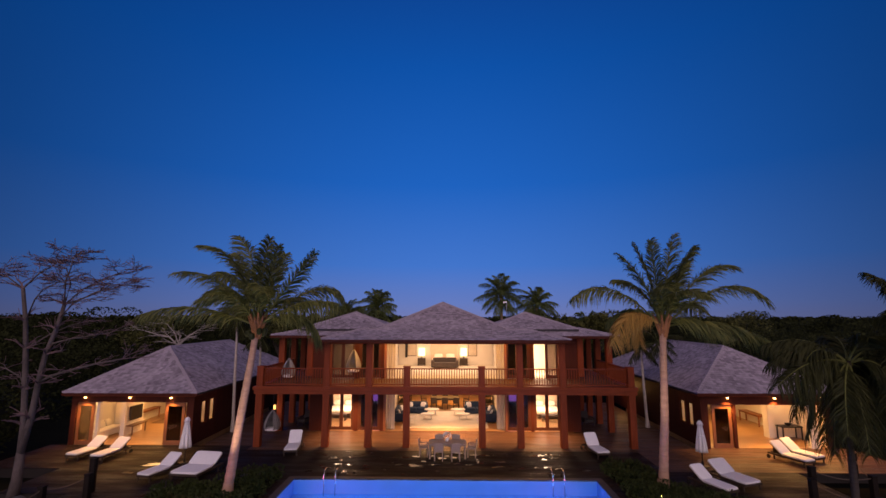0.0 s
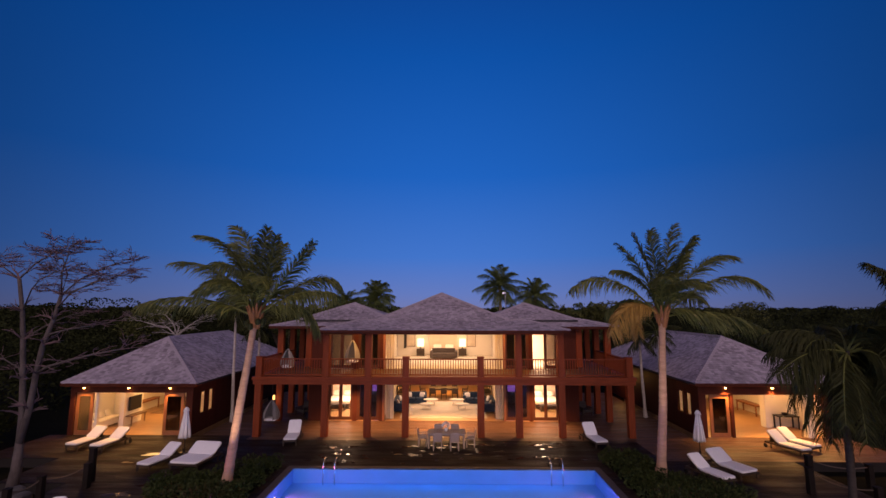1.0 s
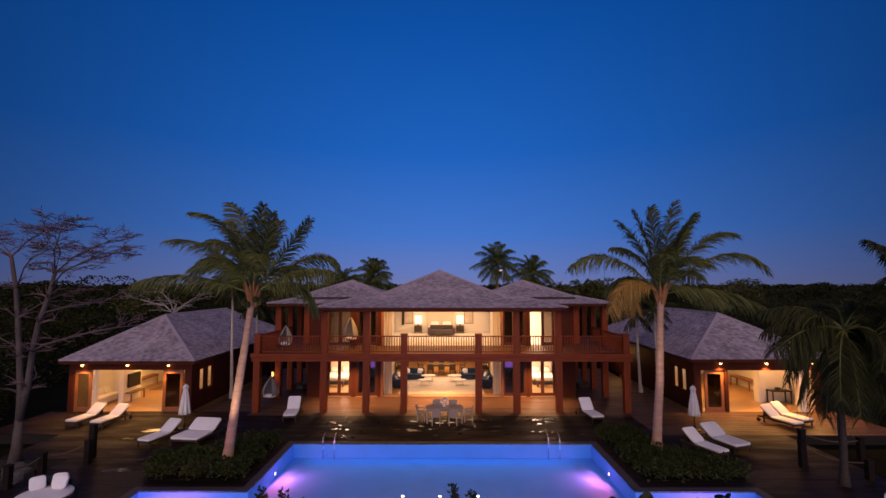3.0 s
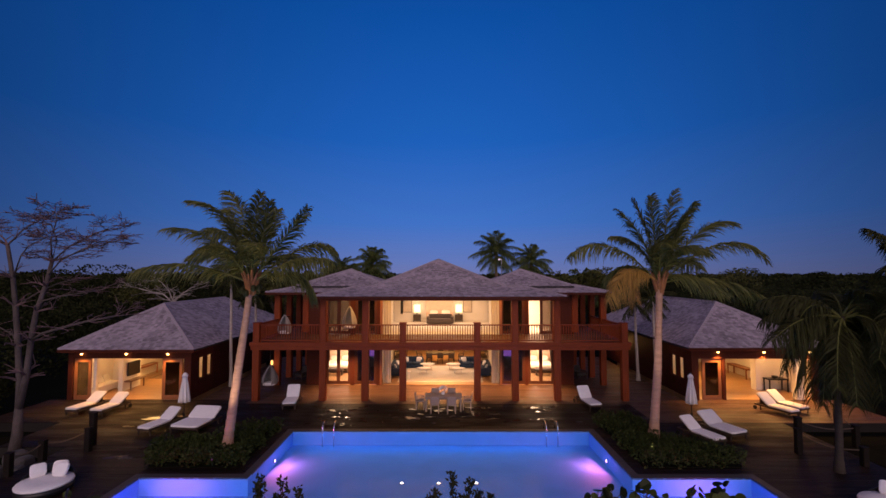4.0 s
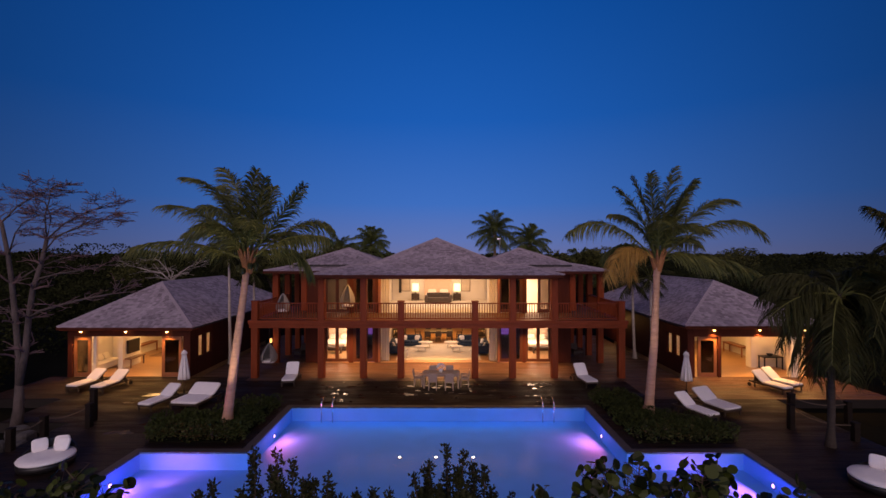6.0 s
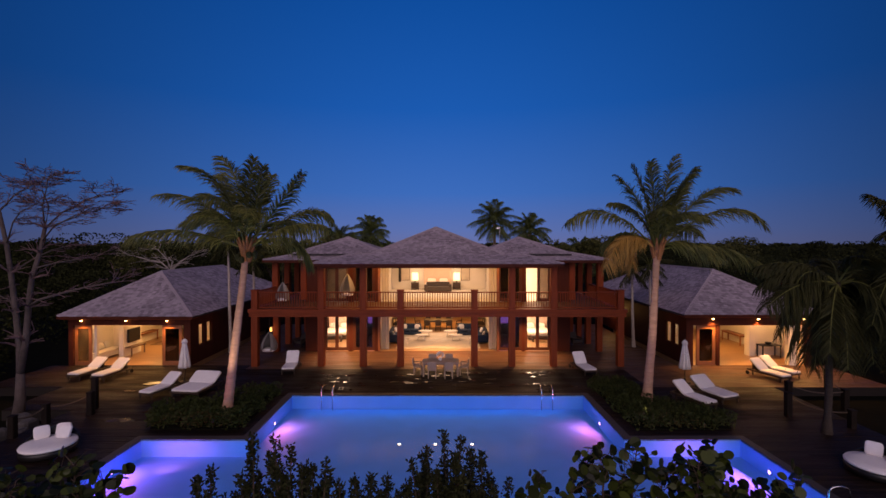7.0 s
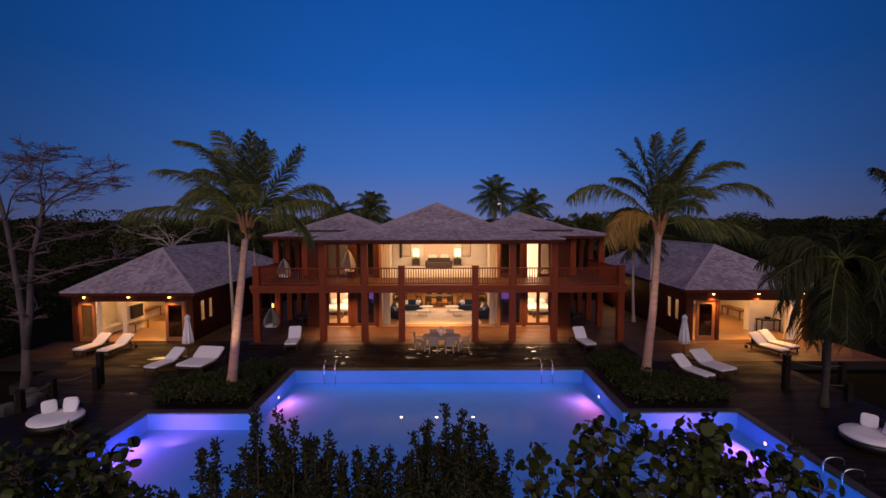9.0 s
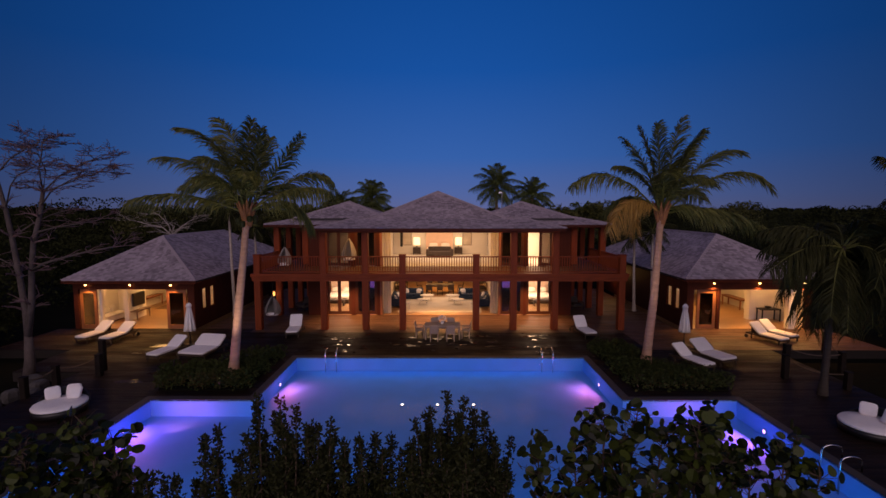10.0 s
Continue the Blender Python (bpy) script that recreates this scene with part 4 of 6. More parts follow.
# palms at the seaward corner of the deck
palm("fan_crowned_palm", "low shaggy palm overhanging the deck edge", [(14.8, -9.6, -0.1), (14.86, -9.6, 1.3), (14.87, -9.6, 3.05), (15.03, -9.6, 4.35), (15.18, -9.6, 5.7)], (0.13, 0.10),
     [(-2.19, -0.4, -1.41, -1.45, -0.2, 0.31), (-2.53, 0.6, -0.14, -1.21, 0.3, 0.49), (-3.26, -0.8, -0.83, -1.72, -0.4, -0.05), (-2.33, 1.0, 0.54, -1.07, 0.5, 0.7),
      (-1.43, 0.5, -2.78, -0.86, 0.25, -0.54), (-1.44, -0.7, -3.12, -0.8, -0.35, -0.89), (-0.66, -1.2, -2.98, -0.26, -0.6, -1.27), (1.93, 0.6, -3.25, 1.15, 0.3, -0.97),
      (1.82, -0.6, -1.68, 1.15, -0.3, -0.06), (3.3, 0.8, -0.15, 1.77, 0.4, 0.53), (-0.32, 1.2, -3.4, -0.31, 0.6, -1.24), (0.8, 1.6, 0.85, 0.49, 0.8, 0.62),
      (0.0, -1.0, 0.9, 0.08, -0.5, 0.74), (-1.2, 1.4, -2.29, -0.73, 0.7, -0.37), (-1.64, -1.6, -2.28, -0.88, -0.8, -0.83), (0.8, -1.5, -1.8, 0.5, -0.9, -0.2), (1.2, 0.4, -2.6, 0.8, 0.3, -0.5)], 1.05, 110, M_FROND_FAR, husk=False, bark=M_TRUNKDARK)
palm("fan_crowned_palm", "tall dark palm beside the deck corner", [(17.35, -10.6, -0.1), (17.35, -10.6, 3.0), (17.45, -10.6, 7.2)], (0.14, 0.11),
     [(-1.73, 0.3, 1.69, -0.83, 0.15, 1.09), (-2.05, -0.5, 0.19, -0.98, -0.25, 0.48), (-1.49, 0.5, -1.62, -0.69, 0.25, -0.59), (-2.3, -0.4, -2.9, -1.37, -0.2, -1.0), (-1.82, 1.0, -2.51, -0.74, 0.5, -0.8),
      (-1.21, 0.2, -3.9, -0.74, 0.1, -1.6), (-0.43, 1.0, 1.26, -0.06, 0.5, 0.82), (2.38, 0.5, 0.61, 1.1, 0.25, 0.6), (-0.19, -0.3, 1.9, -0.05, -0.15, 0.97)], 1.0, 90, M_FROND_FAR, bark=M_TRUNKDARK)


def limb(g, tw, p, d, r, ln, depth, rng, flat=0.0):
    """A branch with its own branches, thinner and thinner."""
    pts, rad = [p.copy()], [r]
    q = p.copy()
    seg = 5 if depth > 1 else 4
    for i in range(seg):
        d = (d + Vector((rng.uniform(-1, 1), rng.uniform(-1, 1), rng.uniform(-1, 1))) * 0.16).normalized()
        if flat and depth < 4:
            d.z = d.z * (1 - flat * 0.25)
            d.normalize()
        q = q + d * ln / seg
        pts.append(q.copy())
        rad.append(max(0.009, r * (1 - 0.5 * (i + 1) / seg)))
    (g if depth > 2 else tw).tube(pts, rad, 7 if depth > 2 else 4)
    if depth <= 0:
        return
    kids = 2 if depth > 3 else rng.choice((3, 3, 4))
    for k in range(kids):
        w = Vector((rng.uniform(-1, 1), rng.uniform(-1, 1), rng.uniform(-0.35, 0.75)))
        nd = (d * 0.75 + w * 0.75).normalized()
        j = len(pts) - 1 if k == 0 else rng.randint(2, len(pts) - 1)
        limb(g, tw, pts[j], nd, rad[j] * (0.85 if k == 0 else 0.65), ln * rng.uniform(0.62, 0.85), depth - 1, rng, flat)


def bare_tree(label, base, stems, depth, seed, flat=0.6, bark=None, twig=None):
    t = thing("bare_tree", label, "tree", pose(*base), "bare trees")
    q = random.Random(seed)
    g, tw = Geo(), Geo()
    for pts, r, ln, *own in stems:
        line = [Vector(p) for p in pts]
        rr = [r * (1 - 0.45 * i / (len(line) - 1)) for i in range(len(line))]
        g.tube(line, rr, 9)
        d = (line[-1] - line[-2]).normalized()
        for k in range(3):
            limb(g, tw, line[-1], (d * 0.6 + Vector((q.uniform(-1, 1), q.uniform(-1, 1), q.uniform(-0.2, 0.5)))).normalized(), rr[-1] * 0.75, ln, own[0] if own else depth, q, flat)
        if own:
            for k in range(1, len(line) - 1):
                for sg in (-1, 1):
                    limb(g, tw, line[k], (d + Vector((0, sg * 0.6, sg * 0.5))).normalized(), rr[k] * 0.5, ln, own[0] - 1, q, flat)
                    limb(g, tw, line[k], (d * 0.4 + Vector((q.choice((-1, 1)), q.uniform(-0.8, 0.8), q.uniform(-0.1, 0.5)))).normalized(), rr[k] * 0.45, ln, own[0] - 1, q, flat)
            continue
        if len(line) < 4 and depth > 3:
            continue
        for k in [i for i in range(1, len(line)) for _ in range(2)]:
            limb(g, tw, line[k], Vector((q.choice((-1, 1)) * q.uniform(0.6, 1), q.uniform(-0.6, 0.6), q.uniform(0.1, 0.5))).normalized(), rr[k] * 0.5, ln * (1.5 if k == 1 else 0.95), depth - 3 if k == 1 else depth - 1, q, flat)
    part("trunk", g, bark or M_BARK, t, smooth=True)
    part("twig_crown", tw, twig or M_TWIG, t, "fine leafless twigs")


bare_tree("leafless grey tree with forked trunk at the deck edge", (-17.6, -7.4, -0.4),
          [([(-0.12, 0, 0.0), (0.0, 0, 1.0), (0.0, 0, 2.1)], 0.25, 0.1, 0),
           ([(0.0, 0, 2.0), (-0.02, 0, 3.16), (-0.21, 0.05, 4.62), (-0.45, 0.1, 6.3), (-0.62, 0.1, 7.5), (-0.83, 0, 8.9)], 0.135, 0.55, 2),
           ([(0.0, 0, 2.0), (0.3, -0.05, 3.4), (0.46, -0.1, 4.86), (0.62, -0.1, 6.07), (0.87, 0, 7.14), (1.1, 0, 8.2)], 0.135, 0.55, 2),
           ([(0.48, -0.1, 4.9), (1.09, -0.3, 5.2), (1.94, -0.4, 5.44), (2.92, -0.2, 5.71), (3.9, 0, 5.9)], 0.06, 0.5, 2),
           ([(0.72, -0.1, 6.5), (1.44, 0.1, 6.73), (2.4, 0.2, 6.88), (3.3, 0, 7.02)], 0.036, 0.5, 2),
           ([(1.1, 0, 8.2), (1.6, 0.3, 8.9), (2.33, 0.4, 9.32), (3.1, 0.3, 9.6)], 0.036, 0.55, 3),
           ([(0.95, 0, 7.6), (1.8, -0.4, 8.25), (2.88, -0.6, 8.72), (3.7, -0.5, 8.9)], 0.034, 0.55, 3),
           ([(1.1, 0, 8.2), (0.93, 0.4, 9.13), (0.49, 0.6, 9.83), (-0.07, 0.5, 10.1)], 0.036, 0.55, 3),
           ([(1.1, 0, 8.2), (1.35, -0.4, 9.13), (1.7, -0.6, 9.8), (1.64, -0.5, 10.2)], 0.032, 0.5, 3),
           ([(-0.62, 0.1, 7.5), (0.03, -0.3, 8.43), (0.53, -0.5, 8.86), (1.14, -0.6, 9.1)], 0.032, 0.5, 3),
           ([(-0.83, 0, 8.9), (-0.47, 0.3, 9.6), (0.12, 0.5, 10.1), (0.76, 0.4, 10.3)], 0.032, 0.55, 3),
           ([(-0.83, 0, 8.9), (-1.4, -0.2, 9.4), (-2.2, 0, 9.6)], 0.032, 0.55, 3),
           ([(1.1, 0, 8.2), (1.94, 0.5, 8.67), (2.5, 0.7, 9.1), (2.9, 0.9, 9.13)], 0.03, 0.5, 3),
           ([(-0.45, 0.1, 6.3), (0.26, 0.4, 6.9), (0.88, 0.6, 7.26), (1.6, 0.6, 7.45)], 0.036, 0.5, 2),
           ([(-0.21, 0.05, 4.62), (-0.6, 0.2, 5.1), (-1.2, 0.1, 5.47), (-1.9, 0.2, 5.6)], 0.036, 0.5, 2)], 5, 11, 0.75)
bare_tree("small leafless tree behind the pavilion roof", (-24.0, 14.0, -0.4), [([(0, 0, 0), (0.3, 0, 3.0), (0.2, 0, 5.2)], 0.17, 0.9, 2),
           ([(0.2, 0, 5.1), (-0.7, 0, 5.9), (-1.9, 0.2, 6.1), (-3.2, 0, 6.5)], 0.065, 0.9, 2), ([(0.2, 0, 5.2), (-0.4, 0.3, 6.2), (-1.1, 0.2, 7.0)], 0.055, 0.8, 2),
           ([(0.2, 0, 5.1), (0.9, 0, 5.9), (1.9, -0.2, 6.5)], 0.055, 0.8, 2)], 3, 4, 0.8, M_BARKWHITE, M_BARKWHITE)


def leaf_quad(g, p, a, b, ln, w, fold=0.15):
    """A pointed leaf, folded along its middle."""
    k = len(g.v)
    n = a.cross(b)
    g.v += [tuple(p), tuple(p + a * ln * 0.45 + b * w - n * fold * w), tuple(p + a * ln), tuple(p + a * ln * 0.45 - b * w - n * fold * w)]
    g.f += [(k, k + 1, k + 2), (k, k + 2, k + 3)]


def rand_dir(q, zlo=-1.0):
    while True:
        v = Vector((q.uniform(-1, 1), q.uniform(-1, 1), q.uniform(zlo, 1)))
        if 0.05 < v.length < 1:
            return v.normalized()


def shrub(label, base, plumes, seed, leaf=0.062, per=520, material=None):
    """An upright shrub: stems that end in plumes of small leaves. plumes: (x, y, top height)."""
    t = thing("shrub", label, "shrub", pose(*base), "foreground shrubs")
    q = random.Random(seed)
    st, lf = Geo(), Geo()
    for x, y, z in plumes:
        foot = Vector((x * 0.4, y * 0.4, 0))
        top = Vector((x, y, z))
        mid = foot.lerp(top, 0.55) + Vector((q.uniform(-0.15, 0.15), q.uniform(-0.1, 0.1), 0))
        st.tube([foot, mid, top], [0.035, 0.02, 0.006], 5)
        for s in range(6):
            u = q.uniform(0.45, 0.95)
            p0 = bez(foot, mid * 2 - (foot + top) / 2, top, u)
            ln = q.uniform(0.25, 0.6) * (1.25 - u)
            dr = (rand_dir(q, 0.0) + Vector((0, 0, 0.9))).normalized()
            tip = p0 + dr * ln * 1.5
            st.tube([p0, tip], [0.012, 0.004], 4)
            for _ in range(per // 9):
                p = p0.lerp(tip, q.uniform(0.15, 1.0)) + rand_dir(q) * 0.05
                a = (rand_dir(q) + dr * 0.5).normalized()
                leaf_quad(lf, p, a, a.orthogonal().normalized(), leaf * q.uniform(0.7, 1.3), leaf * 0.26)
        for _ in range(per):
            u = 1 - q.random() ** 1.3 * 0.75
            p = bez(foot, mid * 2 - (foot + top) / 2, top, u)
            spread = 0.06 + 0.42 * (1 - u)
            p = p + rand_dir(q) * spread * q.random() ** 0.6
            a = (rand_dir(q) + Vector((0, 0, 0.6))).normalized()
            leaf_quad(lf, p, a, a.orthogonal().normalized(), leaf * q.uniform(0.7, 1.3), leaf * 0.26)
    tagged(part("branchwork", st, M_STEM, t), kind="stuff")
    tagged(part("foliage", lf, material or M_LEAF, t), kind="stuff")


def plumes(cx, tops, seed, fill=6, depth=0.5):
    """A leading plume under each (x, height), and lower ones filling in round it."""
    q = random.Random(seed)
    out = []
    for x, h in tops:
        out.append((x - cx, q.uniform(-0.25, 0.25), h - 0.08))
        for _ in range(fill):
            out.append((x - cx + q.uniform(-0.16, 0.16), q.uniform(-depth, depth), h - q.uniform(0.42, 1.6)))
    return out


GS = -0.45
SHRUB = "dense small-leaved shrub at the pool's seaward edge"
shrub(SHRUB, (-3.2, -20.5, GS), plumes(-3.2, [(-3.84, 3.95), (-3.62, 3.88), (-3.44, 3.9), (-3.17, 4.34), (-2.87, 4.57), (-2.64, 4.12), (-3.0, 3.9)], 1, 5), 1)
shrub(SHRUB, (-1.85, -20.5, GS), plumes(-1.85, [(-2.46, 4.53), (-2.27, 5.04), (-2.14, 4.7), (-2.01, 4.96), (-1.76, 4.87), (-1.9, 4.6), (-1.63, 4.61), (-1.45, 4.63), (-1.25, 4.75)], 2), 2)
shrub(SHRUB, (-0.7, -20.5, GS), plumes(-0.7, [(-1.1, 4.43), (-0.95, 4.35), (-0.88, 4.45), (-0.72, 4.32), (-0.6, 4.2), (-0.48, 4.3), (-0.31, 4.22)], 3), 3)
shrub(SHRUB, (0.5, -20.5, GS), plumes(0.5, [(-0.18, 4.4), (-0.12, 4.73), (0.09, 4.75), (0.22, 4.6), (0.31, 4.96), (0.45, 4.8), (0.55, 5.04), (0.7, 4.7), (0.85, 4.67), (1.0, 4.35), (1.26, 4.29), (1.13, 4.1)], 4), 4)


def sea_grape(label, base, sprays, seed, leaf=0.078, per=95):
    """A sea grape bush: crooked stems with large round leaves."""
    t = thing("sea_grape", label, "shrub", pose(*base), "sea grapes")
    q = random.Random(seed)
    st, lf = Geo(), Geo()
    for x, y, z in sprays:
        foot, top = Vector((x * 0.3, y * 0.3, 0)), Vector((x, y, z))
        mid = foot.lerp(top, 0.6) + Vector((q.uniform(-0.25, 0.25), q.uniform(-0.2, 0.2), 0))
        pts = [bez(foot, mid, top, i / 6) for i in range(7)]
        st.tube(pts, [0.04 * (1 - 0.8 * i / 6) for i in range(7)], 5)
        for k in range(per):
            u = 1 - q.random() ** 1.4 * 0.62
            p = bez(foot, mid, top, u)
            out = (rand_dir(q, -0.2) + Vector((0, 0, 0.25))).normalized()
            c = p + out * q.uniform(0.08, 0.3 + 0.35 * (1 - u))
            st.tube([p, c], [0.006, 0.004], 3)
            nrm = (rand_dir(q) + Vector((0, -0.55, 0.75))).normalized()
            e1 = nrm.orthogonal().normalized()
            e1 = (e1 * q.uniform(-1, 1) + nrm.cross(e1) * q.uniform(-1, 1)).normalized()
            e2 = nrm.cross(e1)
            r = leaf * q.uniform(0.55, 1.2)
            kk = len(lf.v)
            cup = q.uniform(-0.25, 0.35)
            lf.v.append(tuple(c))
            for j in range(10):
                an = 2 * math.pi * j / 10
                rr = r * (0.88 if j == 5 else 1.0) * q.uniform(0.94, 1.05)
                lf.v.append(tuple(c + e1 * math.cos(an) * rr + e2 * math.sin(an) * rr * 0.92 + nrm * cup * r * abs(math.sin(an))))
            lf.f += [(kk, kk + 1 + j, kk + 1 + (j + 1) % 10) for j in range(10)]
    tagged(part("branchwork", st, M_STEM, t), kind="stuff")
    tagged(part("foliage", lf, M_SEAGRAPE, t), kind="stuff")


GRAPE = "sea grape bush with big round leaves before the pool"
sea_grape(GRAPE, (2.5, -20.6, GS),
          [(-0.95, 0, 4.3), (-0.5, -0.2, 4.32), (-0.2, 0.2, 4.48), (0.02, 0.1, 4.64), (0.3, 0.1, 4.4), (0.48, 0.1, 4.7), (0.05, -0.5, 4.1), (-0.5, -0.6, 3.8), (0.45, -0.6, 4.1), (0.75, -0.1, 4.46), (-0.8, -0.3, 3.7), (0.2, 0.3, 3.8)], 7)
sea_grape(GRAPE, (4.2, -20.6, GS),
          [(-0.65, 0, 4.55), (-0.52, -0.2, 4.68), (-0.15, 0.2, 4.63), (-0.3, 0, 4.4), (-0.05, -0.2, 4.2), (0.15, 0.1, 4.1), (0.42, 0.1, 4.02), (0.72, -0.1, 4.15), (1.05, 0.1, 4.3), (1.15, -0.2, 3.95), (0.3, -0.6, 3.8), (-0.5, -0.6, 4.0), (0.8, -0.5, 3.75)], 8)
sea_grape("dark sea grape bush at the seaward corner", (-5.6, -20.4, GS),
          [(-0.3, 0, 4.35), (0.0, -0.2, 4.2), (0.35, 0.2, 4.3), (0.65, 0.1, 4.45), (-0.7, -0.2, 4.3), (0.2, -0.5, 3.8), (0.55, -0.5, 3.8), (-0.5, -0.5, 3.9), (-1.1, 0, 4.3), (-0.1, 0.3, 3.8), (0.8, 0.2, 3.8)], 10)
sea_grape("sea grape bush with big round leaves at the seaward edge", (-4.5, -20.6, GS),
          [(-0.3, 0, 4.12), (-0.02, -0.1, 4.15), (0.2, 0.0, 4.35), (-0.12, 0.2, 3.85), (0.2, -0.3, 3.7), (0.46, 0.0, 3.78), (-0.25, -0.5, 3.7), (0.0, 0.3, 3.6)], 9)


def bed(label, poly, seed, n):
    """A low bed of leafy ground cover with a few white flowers."""
    t = thing("planting_bed", label, "plants", group="planting beds", kind="")
    q = random.Random(seed)
    inside = lambda x, y: sum(((poly[i][1] > y) != (poly[i - 1][1] > y)) and (x < (poly[i - 1][0] - poly[i][0]) * (y - poly[i][1]) / (poly[i - 1][1] - poly[i][1]) + poly[i][0]) for i in range(len(poly))) % 2 == 1
    x0, x1, y0, y1 = min(p[0] for p in poly), max(p[0] for p in poly), min(p[1] for p in poly), max(p[1] for p in poly)
    soil = Geo().add([(x, y, 0.015) for x, y in poly] + [(x, y, 0.05) for x, y in poly], [tuple(range(len(poly), 2 * len(poly)))] + [(i, (i + 1) % len(poly), len(poly) + (i + 1) % len(poly), len(poly) + i) for i in range(len(poly))])
    part("soil", soil, M_GROUND, t)
    lf = Geo()
    k = 0
    clumps = []
    while len(clumps) < n:
        x, y = q.uniform(x0, x1), q.uniform(y0, y1)
        if inside(x, y):
            clumps.append((x, y, q.uniform(0.18, 0.38), q.uniform(0.25, 0.6)))
    for x, y, r, h in clumps:
        for _ in range(60):
            d = rand_dir(q, -0.2)
            p = Vector((x + d.x * r, y + d.y * r, max(0.04, h * 0.55 + d.z * h * 0.5)))
            a = (d + rand_dir(q) * 0.7).normalized()
            leaf_quad(lf, p, a, a.orthogonal().normalized(), q.uniform(0.08, 0.16), 0.03)
    tagged(part("foliage", lf, M_HEDGE, t), kind="stuff")
    for i in range(5):
        x, y, r, h = clumps[i * 7 % n]
        g = Geo(pose(x, y - r, h * 0.8))
        for j in range(5):
            a = 2 * math.pi * j / 5
            leaf_quad(g, Vector((0, 0, 0)), Vector((math.cos(a), math.sin(a), 0.3)).normalized(), Vector((-math.sin(a), math.cos(a), 0)), 0.07, 0.03)
        part("flower", g, M_PETAL, t, "small white flower")


bed("low leafy bed under the leaning palm", [(-11.7, -7.5), (-10.9, -9.3), (-7.5, -9.3), (-7.5, -4.9), (-8.7, -5.3), (-9.6, -6.9)], 3, 190)
bed("low leafy bed with white flowers under the palm", [(12.0, -8.1), (11.4, -9.3), (7.75, -9.3), (7.75, -3.6), (9.2, -4.0), (9.7, -6.2), (10.9, -7.6)], 4, 210)


# ---- the woods behind ----
def woods():
    q = random.Random(17)
    lf = Geo()
    V, F = [], []
    spots = []
    for _ in range(330):
        y = q.uniform(16, 150)
        x = q.uniform(-1.25, 1.25) * (y + 30)
        if abs(x) < 24 and y < 22:
            continue
        spots.append((x, y))
    for _ in range(34):
        spots.append((q.choice((-1, 1)) * q.uniform(8, 26), q.uniform(21, 36)))
    for _ in range(46):
        s = q.choice((-1, 1))
        spots.append((s * q.uniform(24.5, 40), q.uniform(-4, 18)))
    for _ in range(16):
        spots.append((q.uniform(-34, -23), q.uniform(-12, -2)))
        spots.append((q.uniform(22, 34), q.uniform(-12, -3)))
    for _ in range(260):
        y = 150 + 420 * q.random() ** 1.5
        spots.append((q.uniform(-1.2, 1.2) * y, y))
    for x, y in spots:
        top = q.uniform(3.0, 6.2) + (q.uniform(0.8, 2.4) if q.random() < 0.28 else 0)
        if y < 2:
            top = q.uniform(1.8, 4.2)
        if 20 < y < 60 and abs(x) < 26:
            top = q.uniform(6.2, 8.0) if abs(x) > 8 else q.uniform(5.4, 6.8)
        r = q.uniform(1.6, 3.4) * (0.6 if y < 2 else 1.0)
        if y > 150:
            top, r = q.uniform(4.5, 7.8), q.uniform(4, 10)
        far = min(4.0, max(0.0, (y - 40) / 60))
        size = 0.13 + 0.42 * far
        n = int((1000 if y < 60 else 560) / (1 + 0.5 * far))
        lobes = [(q.uniform(-0.6, 0.6) * r, q.uniform(-0.6, 0.6) * r, q.uniform(0.35, 0.8), q.uniform(0.45, 0.75) * r) for _ in range(5)]
        for _ in range(n):
            lx, ly, lz, lr = q.choice(lobes)
            d = rand_dir(q, -0.6)
            p = Vector((x + lx + d.x * lr, y + ly + d.y * lr, max(-0.3, top * lz + d.z * top * (1 - lz))))
            a = rand_dir(q)
            b = a.orthogonal().normalized()
            s1, s2 = size * q.uniform(0.5, 1.2), size * q.uniform(0.3, 0.7)
            k = len(V)
            V.extend([tuple(p - a * s1), tuple(p + b * s2), tuple(p + a * s1), tuple(p - b * s2)])
            F.append((k, k + 1, k + 2, k + 3))
    lf.v, lf.f = V, F
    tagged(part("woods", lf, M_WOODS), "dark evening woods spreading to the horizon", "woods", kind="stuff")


woods()


